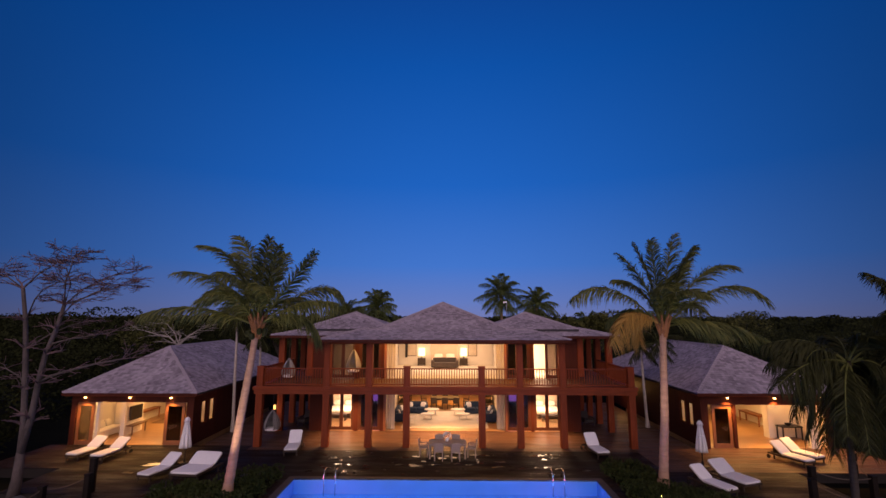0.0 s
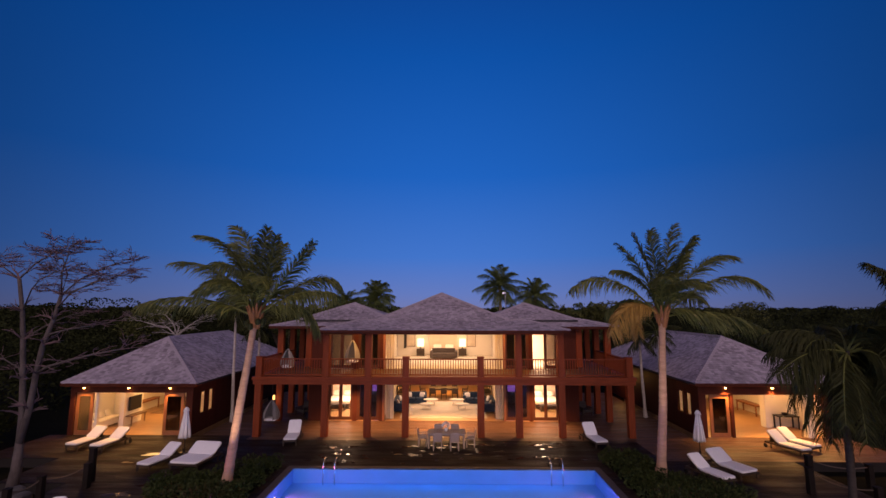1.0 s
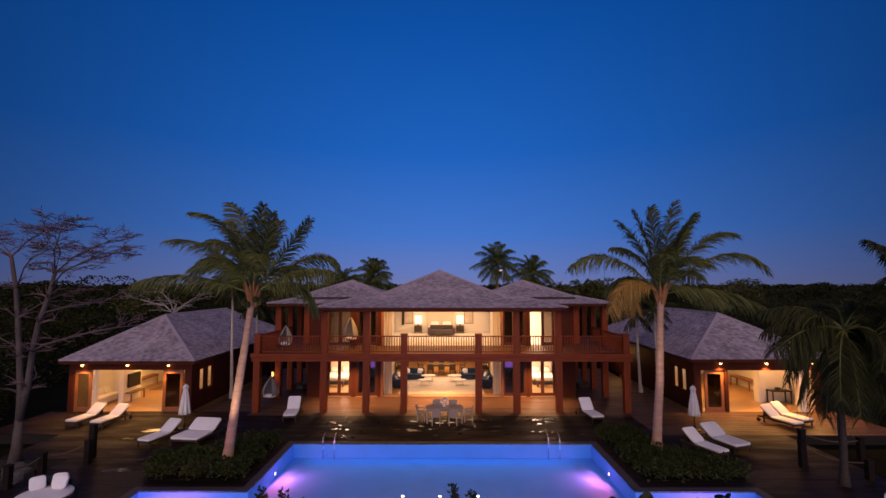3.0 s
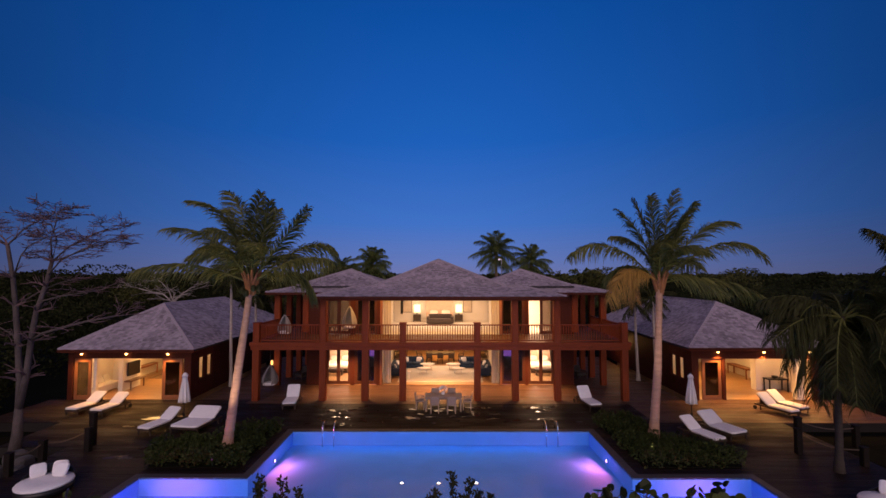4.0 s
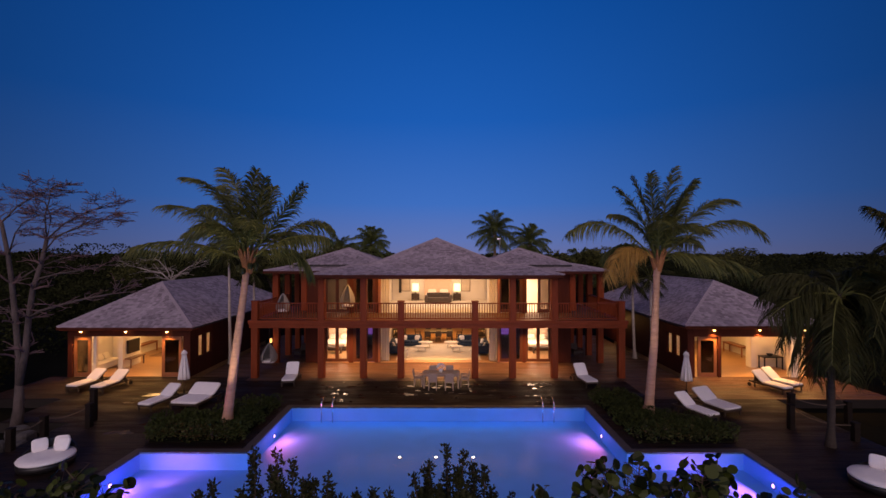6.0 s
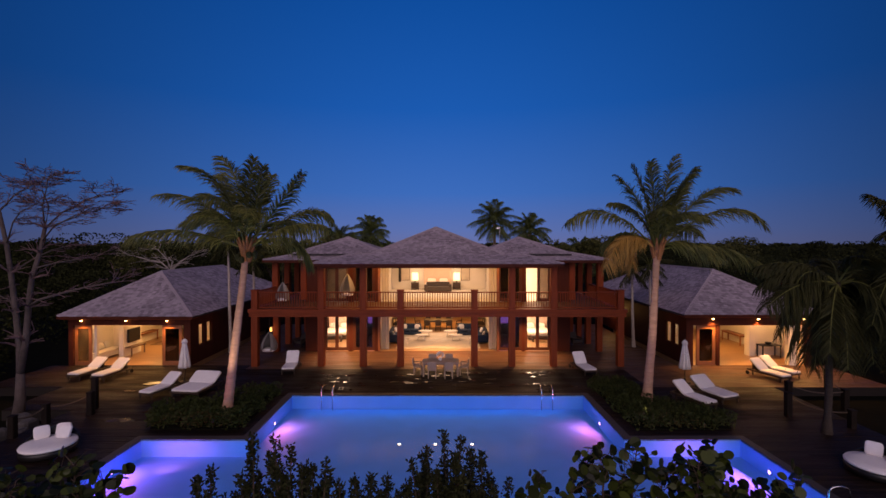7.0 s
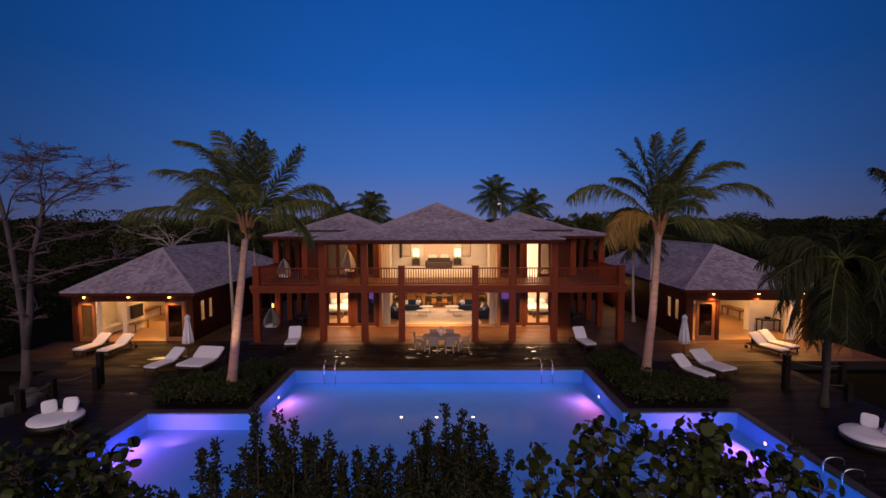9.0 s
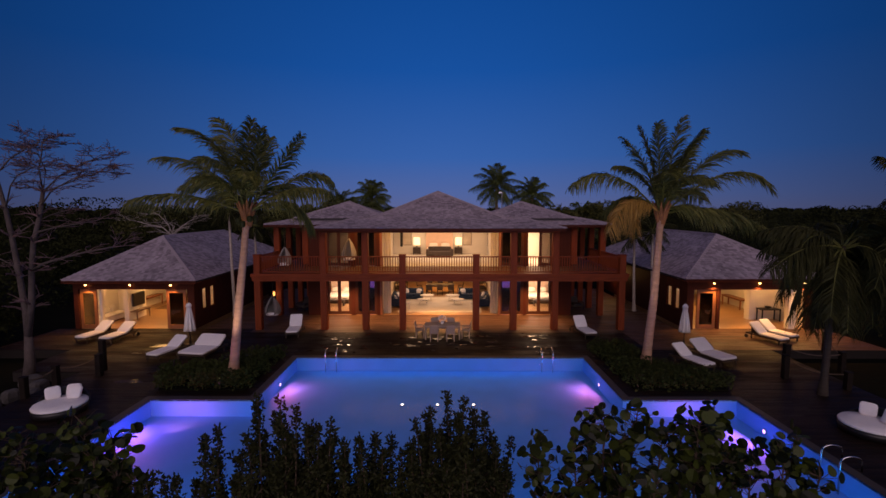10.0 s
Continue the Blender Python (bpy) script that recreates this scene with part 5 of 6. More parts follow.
def leafy_tree(x, y, top, r, seed):
    """A round-headed tree: forked trunk and a ragged crown of leaf sprays."""
    q = random.Random(seed)
    t = thing("leafy_tree", "round-headed dark green tree behind the roofs", "tree", pose(x, y, -0.45), "leafy trees")
    lobes = [Vector((q.uniform(-0.75, 0.75) * r, q.uniform(-0.6, 0.6) * r, top * q.uniform(0.55, 0.88))) for _ in range(11)]
    g = Geo().tube([(0, 0, 0), (0.1, 0, top * 0.25), (0, 0.1, top * 0.5)], [0.2, 0.17, 0.13], 8)
    for c in lobes:
        g.tube([Vector((0.05, 0, top * 0.38)), Vector((0, 0, top * 0.5)).lerp(c, 0.5), c], [0.1, 0.06, 0.02], 5)
    part("trunk", g, M_TRUNKDARK, t)
    cr = Geo()
    for c in lobes:
        lr = q.uniform(0.3, 0.5) * r
        for _ in range(260):
            d = rand_dir(q, -0.7)
            p = c + Vector((d.x * lr, d.y * lr, d.z * lr * 0.75)) * q.uniform(0.6, 1.12)
            p.z = min(p.z, top + 0.3)
            a = (d + rand_dir(q) * 0.9).normalized()
            b = a.orthogonal().normalized()
            cr_s = q.uniform(0.10, 0.26)
            k = len(cr.v)
            cr.v += [tuple(p - a * cr_s), tuple(p + b * cr_s * 0.5), tuple(p + a * cr_s), tuple(p - b * cr_s * 0.5)]
            cr.f.append((k, k + 1, k + 2, k + 3))
    tagged(part("crown", cr, M_TREELEAF, t), kind="stuff")


for k, (x, y, top, r) in enumerate(((-12.6, 23, 9.2, 2.6), (-10.4, 24.5, 8.9, 2.0), (-15.6, 25, 8.6, 2.6), (-19.5, 27, 8.2, 2.8), (14.2, 24, 8.7, 2.3), (17.0, 25.5, 8.8, 2.6),
                                   (20.6, 27, 8.0, 2.6), (24.5, 30, 8.3, 2.8), (-29.5, 22, 8.4, 3.0), (-36, 30, 8.6, 3.2), (34, 28, 8.3, 3.0), (43, 40, 9.0, 3.4), (-26, 36, 8.6, 3.2), (29.5, 44, 9.2, 3.4))):
    leafy_tree(x, y, top, r, 300 + k)

# ---- loungers and daybeds ----
def lounger(x, y, rz, wide=0.72, back=34, label="white-cushioned sun lounger with dark teak frame, back raised"):
    t = thing("sun_lounger", label, "lounger", pose(x, y, 0, 0, 0, rz), "sun loungers")
    h = wide / 2
    part("frame", Geo().box(-h, -h + 0.05, -0.98, 0.95, 0.22, 0.30).box(h - 0.05, h, -0.98, 0.95, 0.22, 0.30).box(-h + 0.05, h - 0.05, -0.98, -0.92, 0.22, 0.30).box(-h + 0.05, h - 0.05, 0.9, 0.95, 0.22, 0.30), M_DARKWOOD, t)
    leg = mesh_of("leg", Geo().box(-0.03, 0.03, -0.03, 0.03, 0, 0.22, 0.006), M_DARKWOOD)
    for sx in (-1, 1):
        piece("leg", leg, t, pose(sx * (h - 0.035), -0.88, 0))
        piece("leg", leg, t, pose(sx * (h - 0.035), 0.62, 0))
        w = part("wheel", Geo(pose(sx * (h + 0.05), 0.86, 0.1, 0, 90, 0)).spin([(0.03, -0.02), (0.1, -0.02), (0.1, 0.02), (0.03, 0.02)], 16), M_BLACK, t)
    slat = mesh_of("slat", Geo().box(-h + 0.05, h - 0.05, 0, 0.07, 0.28, 0.305), M_DARKWOOD)
    for k in range(11):
        piece("slat", slat, t, pose(0, -0.9 + k * 0.105, 0))
    m = pose(0, 0.24, 0.31, back, 0, 0)
    part("backrest_frame", Geo(m).box(-h + 0.05, h - 0.05, 0.0, 0.72, -0.04, 0.0), M_DARKWOOD, t)
    part("backrest_strut", Geo().box(-0.2, 0.2, 0.72, 0.76, 0.25, 0.31 + 0.5 * math.sin(radians(back)) - 0.03), M_DARKWOOD, t)
    part("seat_cushion", Geo().pad(-h + 0.01, h - 0.01, -1.0, 0.27, 0.305, 0.40, 0.22, 20, 8), M_CUSHION, t, smooth=True)
    part("back_cushion", Geo(m).pad(-h + 0.01, h - 0.01, 0.02, 0.80, 0.0, 0.095, 0.22, 20, 8), M_CUSHION, t, smooth=True)


lounger(-18.85, -2.0, -7)
lounger(-17.45, -2.2, -6)
lounger(-13.1, -4.95, -14)
lounger(-11.5, -4.75, -8, 1.4, 32, "double white sun lounger with dark frame, back raised")
lounger(-8.25, -0.95, 8, 0.72, 52)
lounger(8.2, -1.15, 9, 0.72, 50)
lounger(11.55, -6.3, 20, 0.7, 36)
lounger(12.9, -5.5, 20, 1.0, 36, "wide white sun lounger with dark frame, back raised")
lounger(17.75, -2.35, 18, 0.72, 40)
lounger(18.7, -1.75, 20, 0.72, 40)


def umbrella(x, y, h):
    t = thing("closed_umbrella", "closed white canvas parasol standing between loungers", "parasol", pose(x, y, 0), "closed parasols")
    part("pole", Geo().spin([(0.025, 0.05), (0.025, h - 0.02), (0.01, h)], 10), M_DARKWOOD, t)
    part("base_plate", Geo().spin([(0.28, 0.0), (0.28, 0.05), (0.06, 0.08), (0.05, 0.25), (0.03, 0.26)], 20), M_BLACK, t)
    n, prof = 48, [(0.03, h), (0.10, h - 0.08), (0.135, h - 0.2), (0.10, h - 0.22), (0.11, h - 0.36), (0.17, h - 0.8), (0.23, h - 1.3), (0.25, h - 1.48), (0.2, h - 1.5)]
    vs = []
    for r, z in prof:
        for j in range(n):
            a = 2 * math.pi * j / n
            k = 1 + 0.24 * math.cos(8 * a) * min(1, r / 0.15)
            vs.append((r * k * math.cos(a), r * k * math.sin(a), z + 0.02 * math.sin(3 * a) * (r > 0.2)))
    fs = [(i * n + j, (i + 1) * n + j, (i + 1) * n + (j + 1) % n, i * n + (j + 1) % n) for i in range(len(prof) - 1) for j in range(n)]
    part("canopy", Geo().add(vs, fs), M_UMBRELLA, t, smooth=True)
    part("strap", Geo(pose(0, 0, h - 0.72)).spin([(0.165, -0.03), (0.185, -0.03), (0.178, 0.03), (0.158, 0.03)], 20), M_UMBRELLA, t)
    part("finial", Geo(pose(0, 0, h)).spin([(0.015, -0.02), (0.03, 0.02), (0.025, 0.05), (0.005, 0.07)], 10), M_DARKWOOD, t)


umbrella(-13.0, -3.2, 2.26)
umbrella(12.82, -3.2, 2.2)


def daybed(x, y, rz):
    t = thing("round_daybed", "round dark wicker daybed with white mattress and pillows", "daybed", pose(x, y, 0, 0, 0, rz) @ Matrix.Diagonal((0.79, 0.79, 0.84, 1)), "round daybeds")
    part("base", Geo().spin([(0.8, 0.0), (0.98, 0.05), (1.02, 0.2), (1.0, 0.30), (0.9, 0.31)], 36), M_BLACK, t, "dark woven base", smooth=True)
    part("mattress", Geo().spin([(0.9, 0.305), (1.0, 0.33), (1.02, 0.38), (0.98, 0.43), (0.5, 0.45), (0.1, 0.455)], 36), M_CUSHION, t, smooth=True)
    vs, fs = [], []
    for i in range(17):
        a = radians(20 + 140 * i / 16)
        top = 0.45 + 0.33 * math.sin(math.pi * i / 16)
        for r in (1.0, 1.07):
            vs += [(r * math.cos(a), r * math.sin(a), 0.25), (r * math.cos(a), r * math.sin(a), top)]
    for i in range(16):
        b = 4 * i
        fs += [(b, b + 4, b + 5, b + 1), (b + 2, b + 3, b + 7, b + 6), (b + 1, b + 5, b + 7, b + 3)]
    part("back_rim", Geo().add(vs, fs), M_BLACK, t)
    for px, py, rx, rz2 in ((-0.46, 0.66, 66, 24), (0.3, 0.74, 68, -8), (0.42, 0.42, 58, -18)):
        part("pillow", Geo(pose(px, py, 0.66, rx, 0, rz2)).pad(-0.29, 0.29, -0.27, 0.27, -0.08, 0.08, 0.42, 20, 8), M_CUSHION, t, smooth=True)


daybed(-13.15, -11.2, 22)
daybed(13.8, -12.65, -72)

# ---- terrace table ----
def dining_chair(name, label, m, material, group):
    t = thing(name, label, "chair", m, group)
    part("seat", Geo().pad(-0.23, 0.23, -0.23, 0.23, 0.42, 0.48, 0.25), material, t)
    leg = mesh_of("leg", Geo().box(-0.022, 0.022, -0.022, 0.022, 0, 0.42), material)
    for sx in (-1, 1):
        for sy in (-1, 1):
            piece("leg", leg, t, pose(sx * 0.2, sy * 0.2, 0))
    part("backrest", Geo(pose(0, -0.22, 0.46, 8, 0, 0)).pad(-0.23, 0.23, -0.025, 0.025, 0.0, 0.46, 0.22), material, t)
    for sx in (-1, 1):
        part("armrest", Geo().box(sx * 0.23 - 0.025, sx * 0.23 + 0.025, -0.22, 0.18, 0.62, 0.66).box(sx * 0.23 - 0.02, sx * 0.23 + 0.02, 0.14, 0.18, 0.46, 0.62), material, t)
    return t


def table(name, label, x, y, z0, lx, ly, h, material, top_mat=None, cat="table"):
    t = thing(name, label, cat, pose(x, y, z0))
    part("tabletop", Geo().box(-lx / 2, lx / 2, -ly / 2, ly / 2, h - 0.05, h, 0.04), top_mat or material, t)
    part("apron", Geo().box(-lx / 2 + 0.08, lx / 2 - 0.08, -ly / 2 + 0.08, ly / 2 - 0.08, h - 0.13, h - 0.05), material, t)
    leg = mesh_of("leg", Geo().box(-0.04, 0.04, -0.04, 0.04, 0, h - 0.05, 0.01), material)
    for sx in (-1, 1):
        for sy in (-1, 1):
            piece("leg", leg, t, pose(sx * (lx / 2 - 0.08), sy * (ly / 2 - 0.08), 0))
    return t


TX, TY = 0.2, -1.75
table("terrace_table", "grey teak dining table on the terrace with flowers", TX, TY, 0, 2.0, 1.0, 0.75, M_PALETEAK)
for dx, dy, rz in ((-0.45, -0.62, 0), (0.42, -0.64, 4), (-0.45, 0.66, 180), (0.45, 0.66, 176), (-1.25, 0.05, -92), (1.28, -0.02, 88)):
    dining_chair("terrace_chair", "grey teak armchair drawn up to the terrace table", pose(TX + dx, TY + dy, 0, 0, 0, rz), M_PALETEAK, "terrace chairs")
t = thing("flower_vase", "white vase with a round bunch of white flowers", "vase", pose(TX - 0.02, TY + 0.05, 0.75))
part("vase", Geo().spin([(0.06, 0), (0.1, 0.05), (0.11, 0.12), (0.07, 0.18), (0.08, 0.2)], 16), M_WHITE, t)
g = Geo()
q = random.Random(3)
for _ in range(160):
    d = rand_dir(q, -0.3)
    leaf_quad(g, Vector((d.x * 0.17, d.y * 0.17, 0.3 + d.z * 0.14)), (d + rand_dir(q) * 0.6).normalized(), d.orthogonal().normalized(), 0.07, 0.035)
part("bouquet", g, M_PETAL, t)


# ---- hanging chairs ----
def hanging_chair(x, y, z0, h, w, ztop):
    t = thing("hanging_chair", "white woven teardrop hanging chair on a rope", "chair", pose(x, y, z0), "hanging chairs")
    n = 18
    prof = [(0.18, 0.0), (0.40, 0.06), (0.5, 0.2), (0.48, 0.38), (0.38, 0.58), (0.24, 0.78), (0.1, 0.93), (0.02, 1.0)]
    ribs = Geo()
    for k in range(n):
        a = 2 * math.pi * k / n
        if abs((a - 1.5 * math.pi + math.pi) % (2 * math.pi) - math.pi) < 0.5:
            continue
        ribs.tube([(r * w * math.cos(a), r * w * math.sin(a), u * h) for r, u in prof], 0.012, 4)
    part("rib_cage", ribs, M_WICKER, t)
    a0, a1 = -0.5 * math.pi + 0.55, 1.5 * math.pi - 0.55
    vs, fs = [], []
    for r, u in prof:
        for k in range(n + 1):
            a = a0 + (a1 - a0) * k / n
            vs.append((r * w * 0.97 * math.cos(a), r * w * 0.97 * math.sin(a), u * h))
    for i in range(len(prof) - 1):
        for k in range(n):
            fs.append((i * (n + 1) + k, i * (n + 1) + k + 1, (i + 1) * (n + 1) + k + 1, (i + 1) * (n + 1) + k))
    part("shell", Geo().add(vs, fs), M_WICKER, t, "white woven shell", smooth=True)
    part("cushion", Geo().pad(-w * 0.4, w * 0.4, -w * 0.36, w * 0.4, 0.03, 0.22, 0.5), M_CUSHION, t, smooth=True)
    part("rope", Geo().tube([(0, 0, h), (0, 0, ztop - z0)], 0.012, 6), M_ROPE, t)


hanging_chair(-10.15, 3.2, 3.38, 1.25, 0.9, 6.05)
hanging_chair(-5.9, 3.1, 3.75, 1.45, 0.95, 5.94)
hanging_chair(-10.7, 2.3, 0.3, 1.25, 1.0, 3.12)

# ---- lounge ----
def sofa(name, label, x, y, z0, rz, lx, material, corner=0):
    t = thing(name, label, "sofa", pose(x, y, z0, 0, 0, rz), "lounge sofas")
    part("base", Geo().pad(-lx / 2, lx / 2, -0.45, 0.45, 0.06, 0.30, 0.15, 20, 6), material, t)
    part("backrest", Geo().pad(-lx / 2, lx / 2, 0.25, 0.48, 0.25, 0.80, 0.25, 20, 6), material, t)
    for sx in (-1, 1):
        part("armrest", Geo().pad(sx * (lx / 2 - 0.1) - 0.11, sx * (lx / 2 - 0.1) + 0.11, -0.45, 0.4, 0.2, 0.62, 0.3), material, t)
    n = max(2, round(lx / 0.8))
    for k in range(n):
        a = -lx / 2 + 0.2 + (lx - 0.4) * k / n
        part("seat_cushion", Geo().pad(a + 0.01, a + (lx - 0.4) / n - 0.01, -0.45, 0.25, 0.29, 0.45, 0.3), material, t, smooth=True)
    if corner:
        part("chaise", Geo().pad(corner * lx / 2 - 0.48, corner * lx / 2 + 0.48, -1.5, -0.45, 0.06, 0.44, 0.2), material, t)
    part("throw_pillow", Geo(pose(-lx * 0.3, 0.12, 0.6, 66, 0, 14)).pad(-0.22, 0.22, -0.2, 0.2, -0.07, 0.07, 0.5), M_CUSHION, t, "pale pillow", smooth=True)
    part("throw_pillow", Geo(pose(lx * 0.3, 0.12, 0.6, 66, 0, -14)).pad(-0.22, 0.22, -0.2, 0.2, -0.07, 0.07, 0.5), M_CUSHION, t, "pale pillow", smooth=True)


sofa("sofa", "navy upholstered sofa beside the lounge wall", -3.1, 7.2, 0.03, 90, 2.6, M_BLUESOFA)
sofa("sofa", "navy upholstered sofa beside the lounge wall", 3.15, 7.2, 0.03, -90, 2.6, M_BLUESOFA)
sofa("sofa", "navy sofa facing the open terrace", -2.2, 9.2, 0.03, 0, 1.7, M_BLUESOFA)
sofa("sofa", "navy sofa facing the open terrace", 2.3, 9.2, 0.03, 0, 1.7, M_BLUESOFA)
tagged(part("rug", Geo().box(-2.9, 2.9, 4.35, 9.9, 0.031, 0.05, 0.05), M_RUG), "large cream rug on the lounge floor", "rug")


def coffee_table(x, y, rx, ry, h, label):
    t = thing("coffee_table", label, "table", pose(x, y, 0.05), "coffee tables")
    n = 24
    vs = [(rx * math.cos(2 * math.pi * k / n), ry * math.sin(2 * math.pi * k / n), z) for z in (h - 0.05, h) for k in range(n)]
    part("tabletop", Geo().add(vs, [tuple(range(n - 1, -1, -1)), tuple(range(n, 2 * n))] + [(k, (k + 1) % n, n + (k + 1) % n, n + k) for k in range(n)]), M_WHITE, t)
    for k in range(4):
        a = math.pi / 4 + k * math.pi / 2
        part("leg", Geo().tube([(rx * 0.55 * math.cos(a), ry * 0.55 * math.sin(a), h - 0.05), (rx * 0.8 * math.cos(a), ry * 0.8 * math.sin(a), 0)], 0.02, 6), M_WHITE, t)


coffee_table(-1.25, 7.0, 0.5, 0.35, 0.40, "white oval coffee table on the cream rug")
coffee_table(-1.0, 8.3, 0.55, 0.4, 0.46, "white oval coffee table on the cream rug")
coffee_table(1.3, 7.0, 0.5, 0.35, 0.40, "white oval coffee table on the cream rug")
coffee_table(0.95, 8.3, 0.55, 0.4, 0.46, "white oval coffee table on the cream rug")
coffee_table(-2.3, 5.3, 0.25, 0.25, 0.5, "small white side table near the curtain")
coffee_table(2.35, 5.3, 0.25, 0.25, 0.5, "small white side table near the curtain")
table("dining_table", "long dark wooden dining table inside the lounge", -0.05, 11.7, 0.03, 2.4, 1.3, 0.76, M_DARKWOOD)
for dx, dy, rz in ((-0.9, -0.85, 0), (0.0, -0.85, 0), (0.9, -0.85, 0), (-0.9, 0.85, 180), (0.0, 0.85, 180), (0.9, 0.85, 180), (-1.7, 0, -90), (1.7, 0, 90)):
    dining_chair("dining_chair", "dark wooden chair at the inside dining table", pose(-0.05 + dx, 11.7 + dy, 0.03, 0, 0, rz), M_DARKWOOD, "dining chairs")
for sx in (-1, 1):
    t = thing("sideboard", "dark open sideboard against the lounge wall", "sideboard", pose(sx * 3.4, 12.6, 0.03), "sideboards")
    part("top", Geo().box(-0.5, 0.5, -0.9, 0.9, 0.8, 0.85), M_DARKWOOD, t)
    part("shelf", Geo().box(-0.48, 0.48, -0.88, 0.88, 0.3, 0.34), M_DARKWOOD, t)
    for ax in (-1, 1):
        for ay in (-1, 1):
            part("leg", Geo().box(ax * 0.45 - 0.03, ax * 0.45 + 0.03, ay * 0.85 - 0.03, ay * 0.85 + 0.03, 0, 0.8), M_DARKWOOD, t)

# ---- bedrooms ----
def bed_thing(x, y, z0, rz, w, label):
    t = thing("bed", label, "bed", pose(x, y, z0, 0, 0, rz), "beds")
    part("base", Geo().box(-w / 2, w / 2, -1.05, 1.0, 0.06, 0.34, 0.03), M_DARKWOOD, t)
    part("mattress", Geo().pad(-w / 2, w / 2, -1.05, 1.0, 0.32, 0.62, 0.15, 20, 8), M_LINEN, t, smooth=True)
    part("headboard", Geo().pad(-w / 2 - 0.15, w / 2 + 0.15, 1.0, 1.14, 0.1, 2.05 if w > 1.9 else 1.4, 0.12, 20, 8), M_HEADBOARD, t)
    for sx in (-1, 1):
        part("pillow", Geo(pose(sx * w * 0.25, 0.72, 0.78, 50, 0, 0)).pad(-0.36, 0.36, -0.22, 0.22, -0.09, 0.09, 0.5), M_LINEN, t, smooth=True)


bed_thing(-0.1, 10.95, FLOOR2 + 0.01, 0, 2.0, "wide bed with pale headboard and white linen")
t = thing("bench", "dark upholstered bench at the foot of the bed", "bench", pose(-0.05, 9.4, FLOOR2 + 0.01))
part("seat", Geo().pad(-0.95, 0.95, -0.35, 0.35, 0.12, 0.50, 0.25, 20, 6), M_GREYSOFA, t)
part("backrest", Geo().pad(-0.95, 0.95, 0.2, 0.38, 0.4, 0.85, 0.3, 20, 6), M_GREYSOFA, t)
for sx in (-1, 1):
    part("armrest", Geo().pad(sx * 0.95 - 0.12, sx * 0.95 + 0.12, -0.35, 0.38, 0.12, 0.66, 0.3), M_GREYSOFA, t)
for x in (-2.0, 1.5):
    t = thing("nightstand", "dark wooden nightstand beside the bed", "nightstand", pose(x, 11.75, FLOOR2 + 0.01), "nightstands")
    part("body", Geo().box(-0.32, 0.32, -0.25, 0.25, 0.1, 0.6, 0.02), M_DARKWOOD, t)
    part("drawer", Geo().box(-0.29, 0.29, -0.27, -0.25, 0.34, 0.56), M_DARKWOOD, t)
    for ax in (-1, 1):
        for ay in (-1, 1):
            part("leg", Geo().box(ax * 0.28 - 0.02, ax * 0.28 + 0.02, ay * 0.2 - 0.02, ay * 0.2 + 0.02, 0, 0.1), M_DARKWOOD, t)
    t = thing("table_lamp", "lit table lamp with glowing cream shade", "lamp", pose(x, 11.7, FLOOR2 + 0.61), "table lamps")
    part("stem", Geo().spin([(0.1, 0), (0.1, 0.03), (0.03, 0.06), (0.03, 0.22)], 14), M_BLACK, t)
    part("shade", Geo().spin([(0.26, 0.2), (0.28, 0.2), (0.26, 0.82), (0.24, 0.82)], 22), M_SHADE, t, "glowing cream shade")
for x in (-2.85, 2.25):
    t = thing("framed_print", "pale framed print hanging on the bedroom wall", "picture", pose(x, 12.18, 4.6), "framed prints")
    part("picture_frame", Geo().box(-0.38, -0.34, -0.03, 0, -0.55, 0.6).box(0.34, 0.38, -0.03, 0, -0.55, 0.6).box(-0.34, 0.34, -0.03, 0, 0.56, 0.6).box(-0.34, 0.34, -0.03, 0, -0.55, -0.51), M_TEAK, t)
    part("print", Geo().box(-0.34, 0.34, -0.015, -0.003, -0.51, 0.56), M_ART, t)
t = thing("wall_screen", "narrow black panel hanging beside the curtain", "screen", pose(-3.3, 11.9, 4.55))
part("panel", Geo().box(-0.1, 0.1, -0.04, 0.04, -0.6, 0.75, 0.01), M_BLACK, t)
for sx in (-1, 1):
    bed_thing(sx * (7.6 - 0.1 * sx), 8.1, 0.04, 0, 1.7, "white-covered bed seen through glazed doors")
    t = thing("foot_bench", "dark bench at the foot of a bed", "bench", pose(sx * (7.6 - 0.1 * sx), 6.5, 0.04), "foot benches")
    part("seat", Geo().pad(-0.7, 0.7, -0.22, 0.22, 0.30, 0.46, 0.25), M_GREYSOFA, t)
    for ax in (-1, 1):
        part("leg", Geo().box(ax * 0.62 - 0.03, ax * 0.62 + 0.03, -0.18, 0.18, 0, 0.3), M_DARKWOOD, t)
    # added glowing panel behind the dark glass, imitating the reflected violet pool
    t = thing("television", "violet glowing panel standing in for the pool's reflection", "television", pose(sx * 4.9, 8.6, 1.35), "televisions")
    part("screen", Geo().box(-0.55, 0.55, -0.03, -0.02, -0.32, 0.32), M_POOLREFLECT, t, "emitting violet sheet in place of reflected pool light")
    part("housing", Geo().box(-0.58, 0.58, -0.02, 0.06, -0.35, 0.35, 0.01), M_BLACK, t)
t = thing("framed_print", "framed print in the lit upper room", "picture", pose(5.95, 8.38, 4.65), "framed prints")
part("picture_frame", Geo().box(-0.24, 0.24, -0.03, 0, -0.32, 0.32, 0.01), M_TEAK, t)
part("print", Geo().box(-0.19, 0.19, -0.036, -0.031, -0.27, 0.27), M_ART, t)

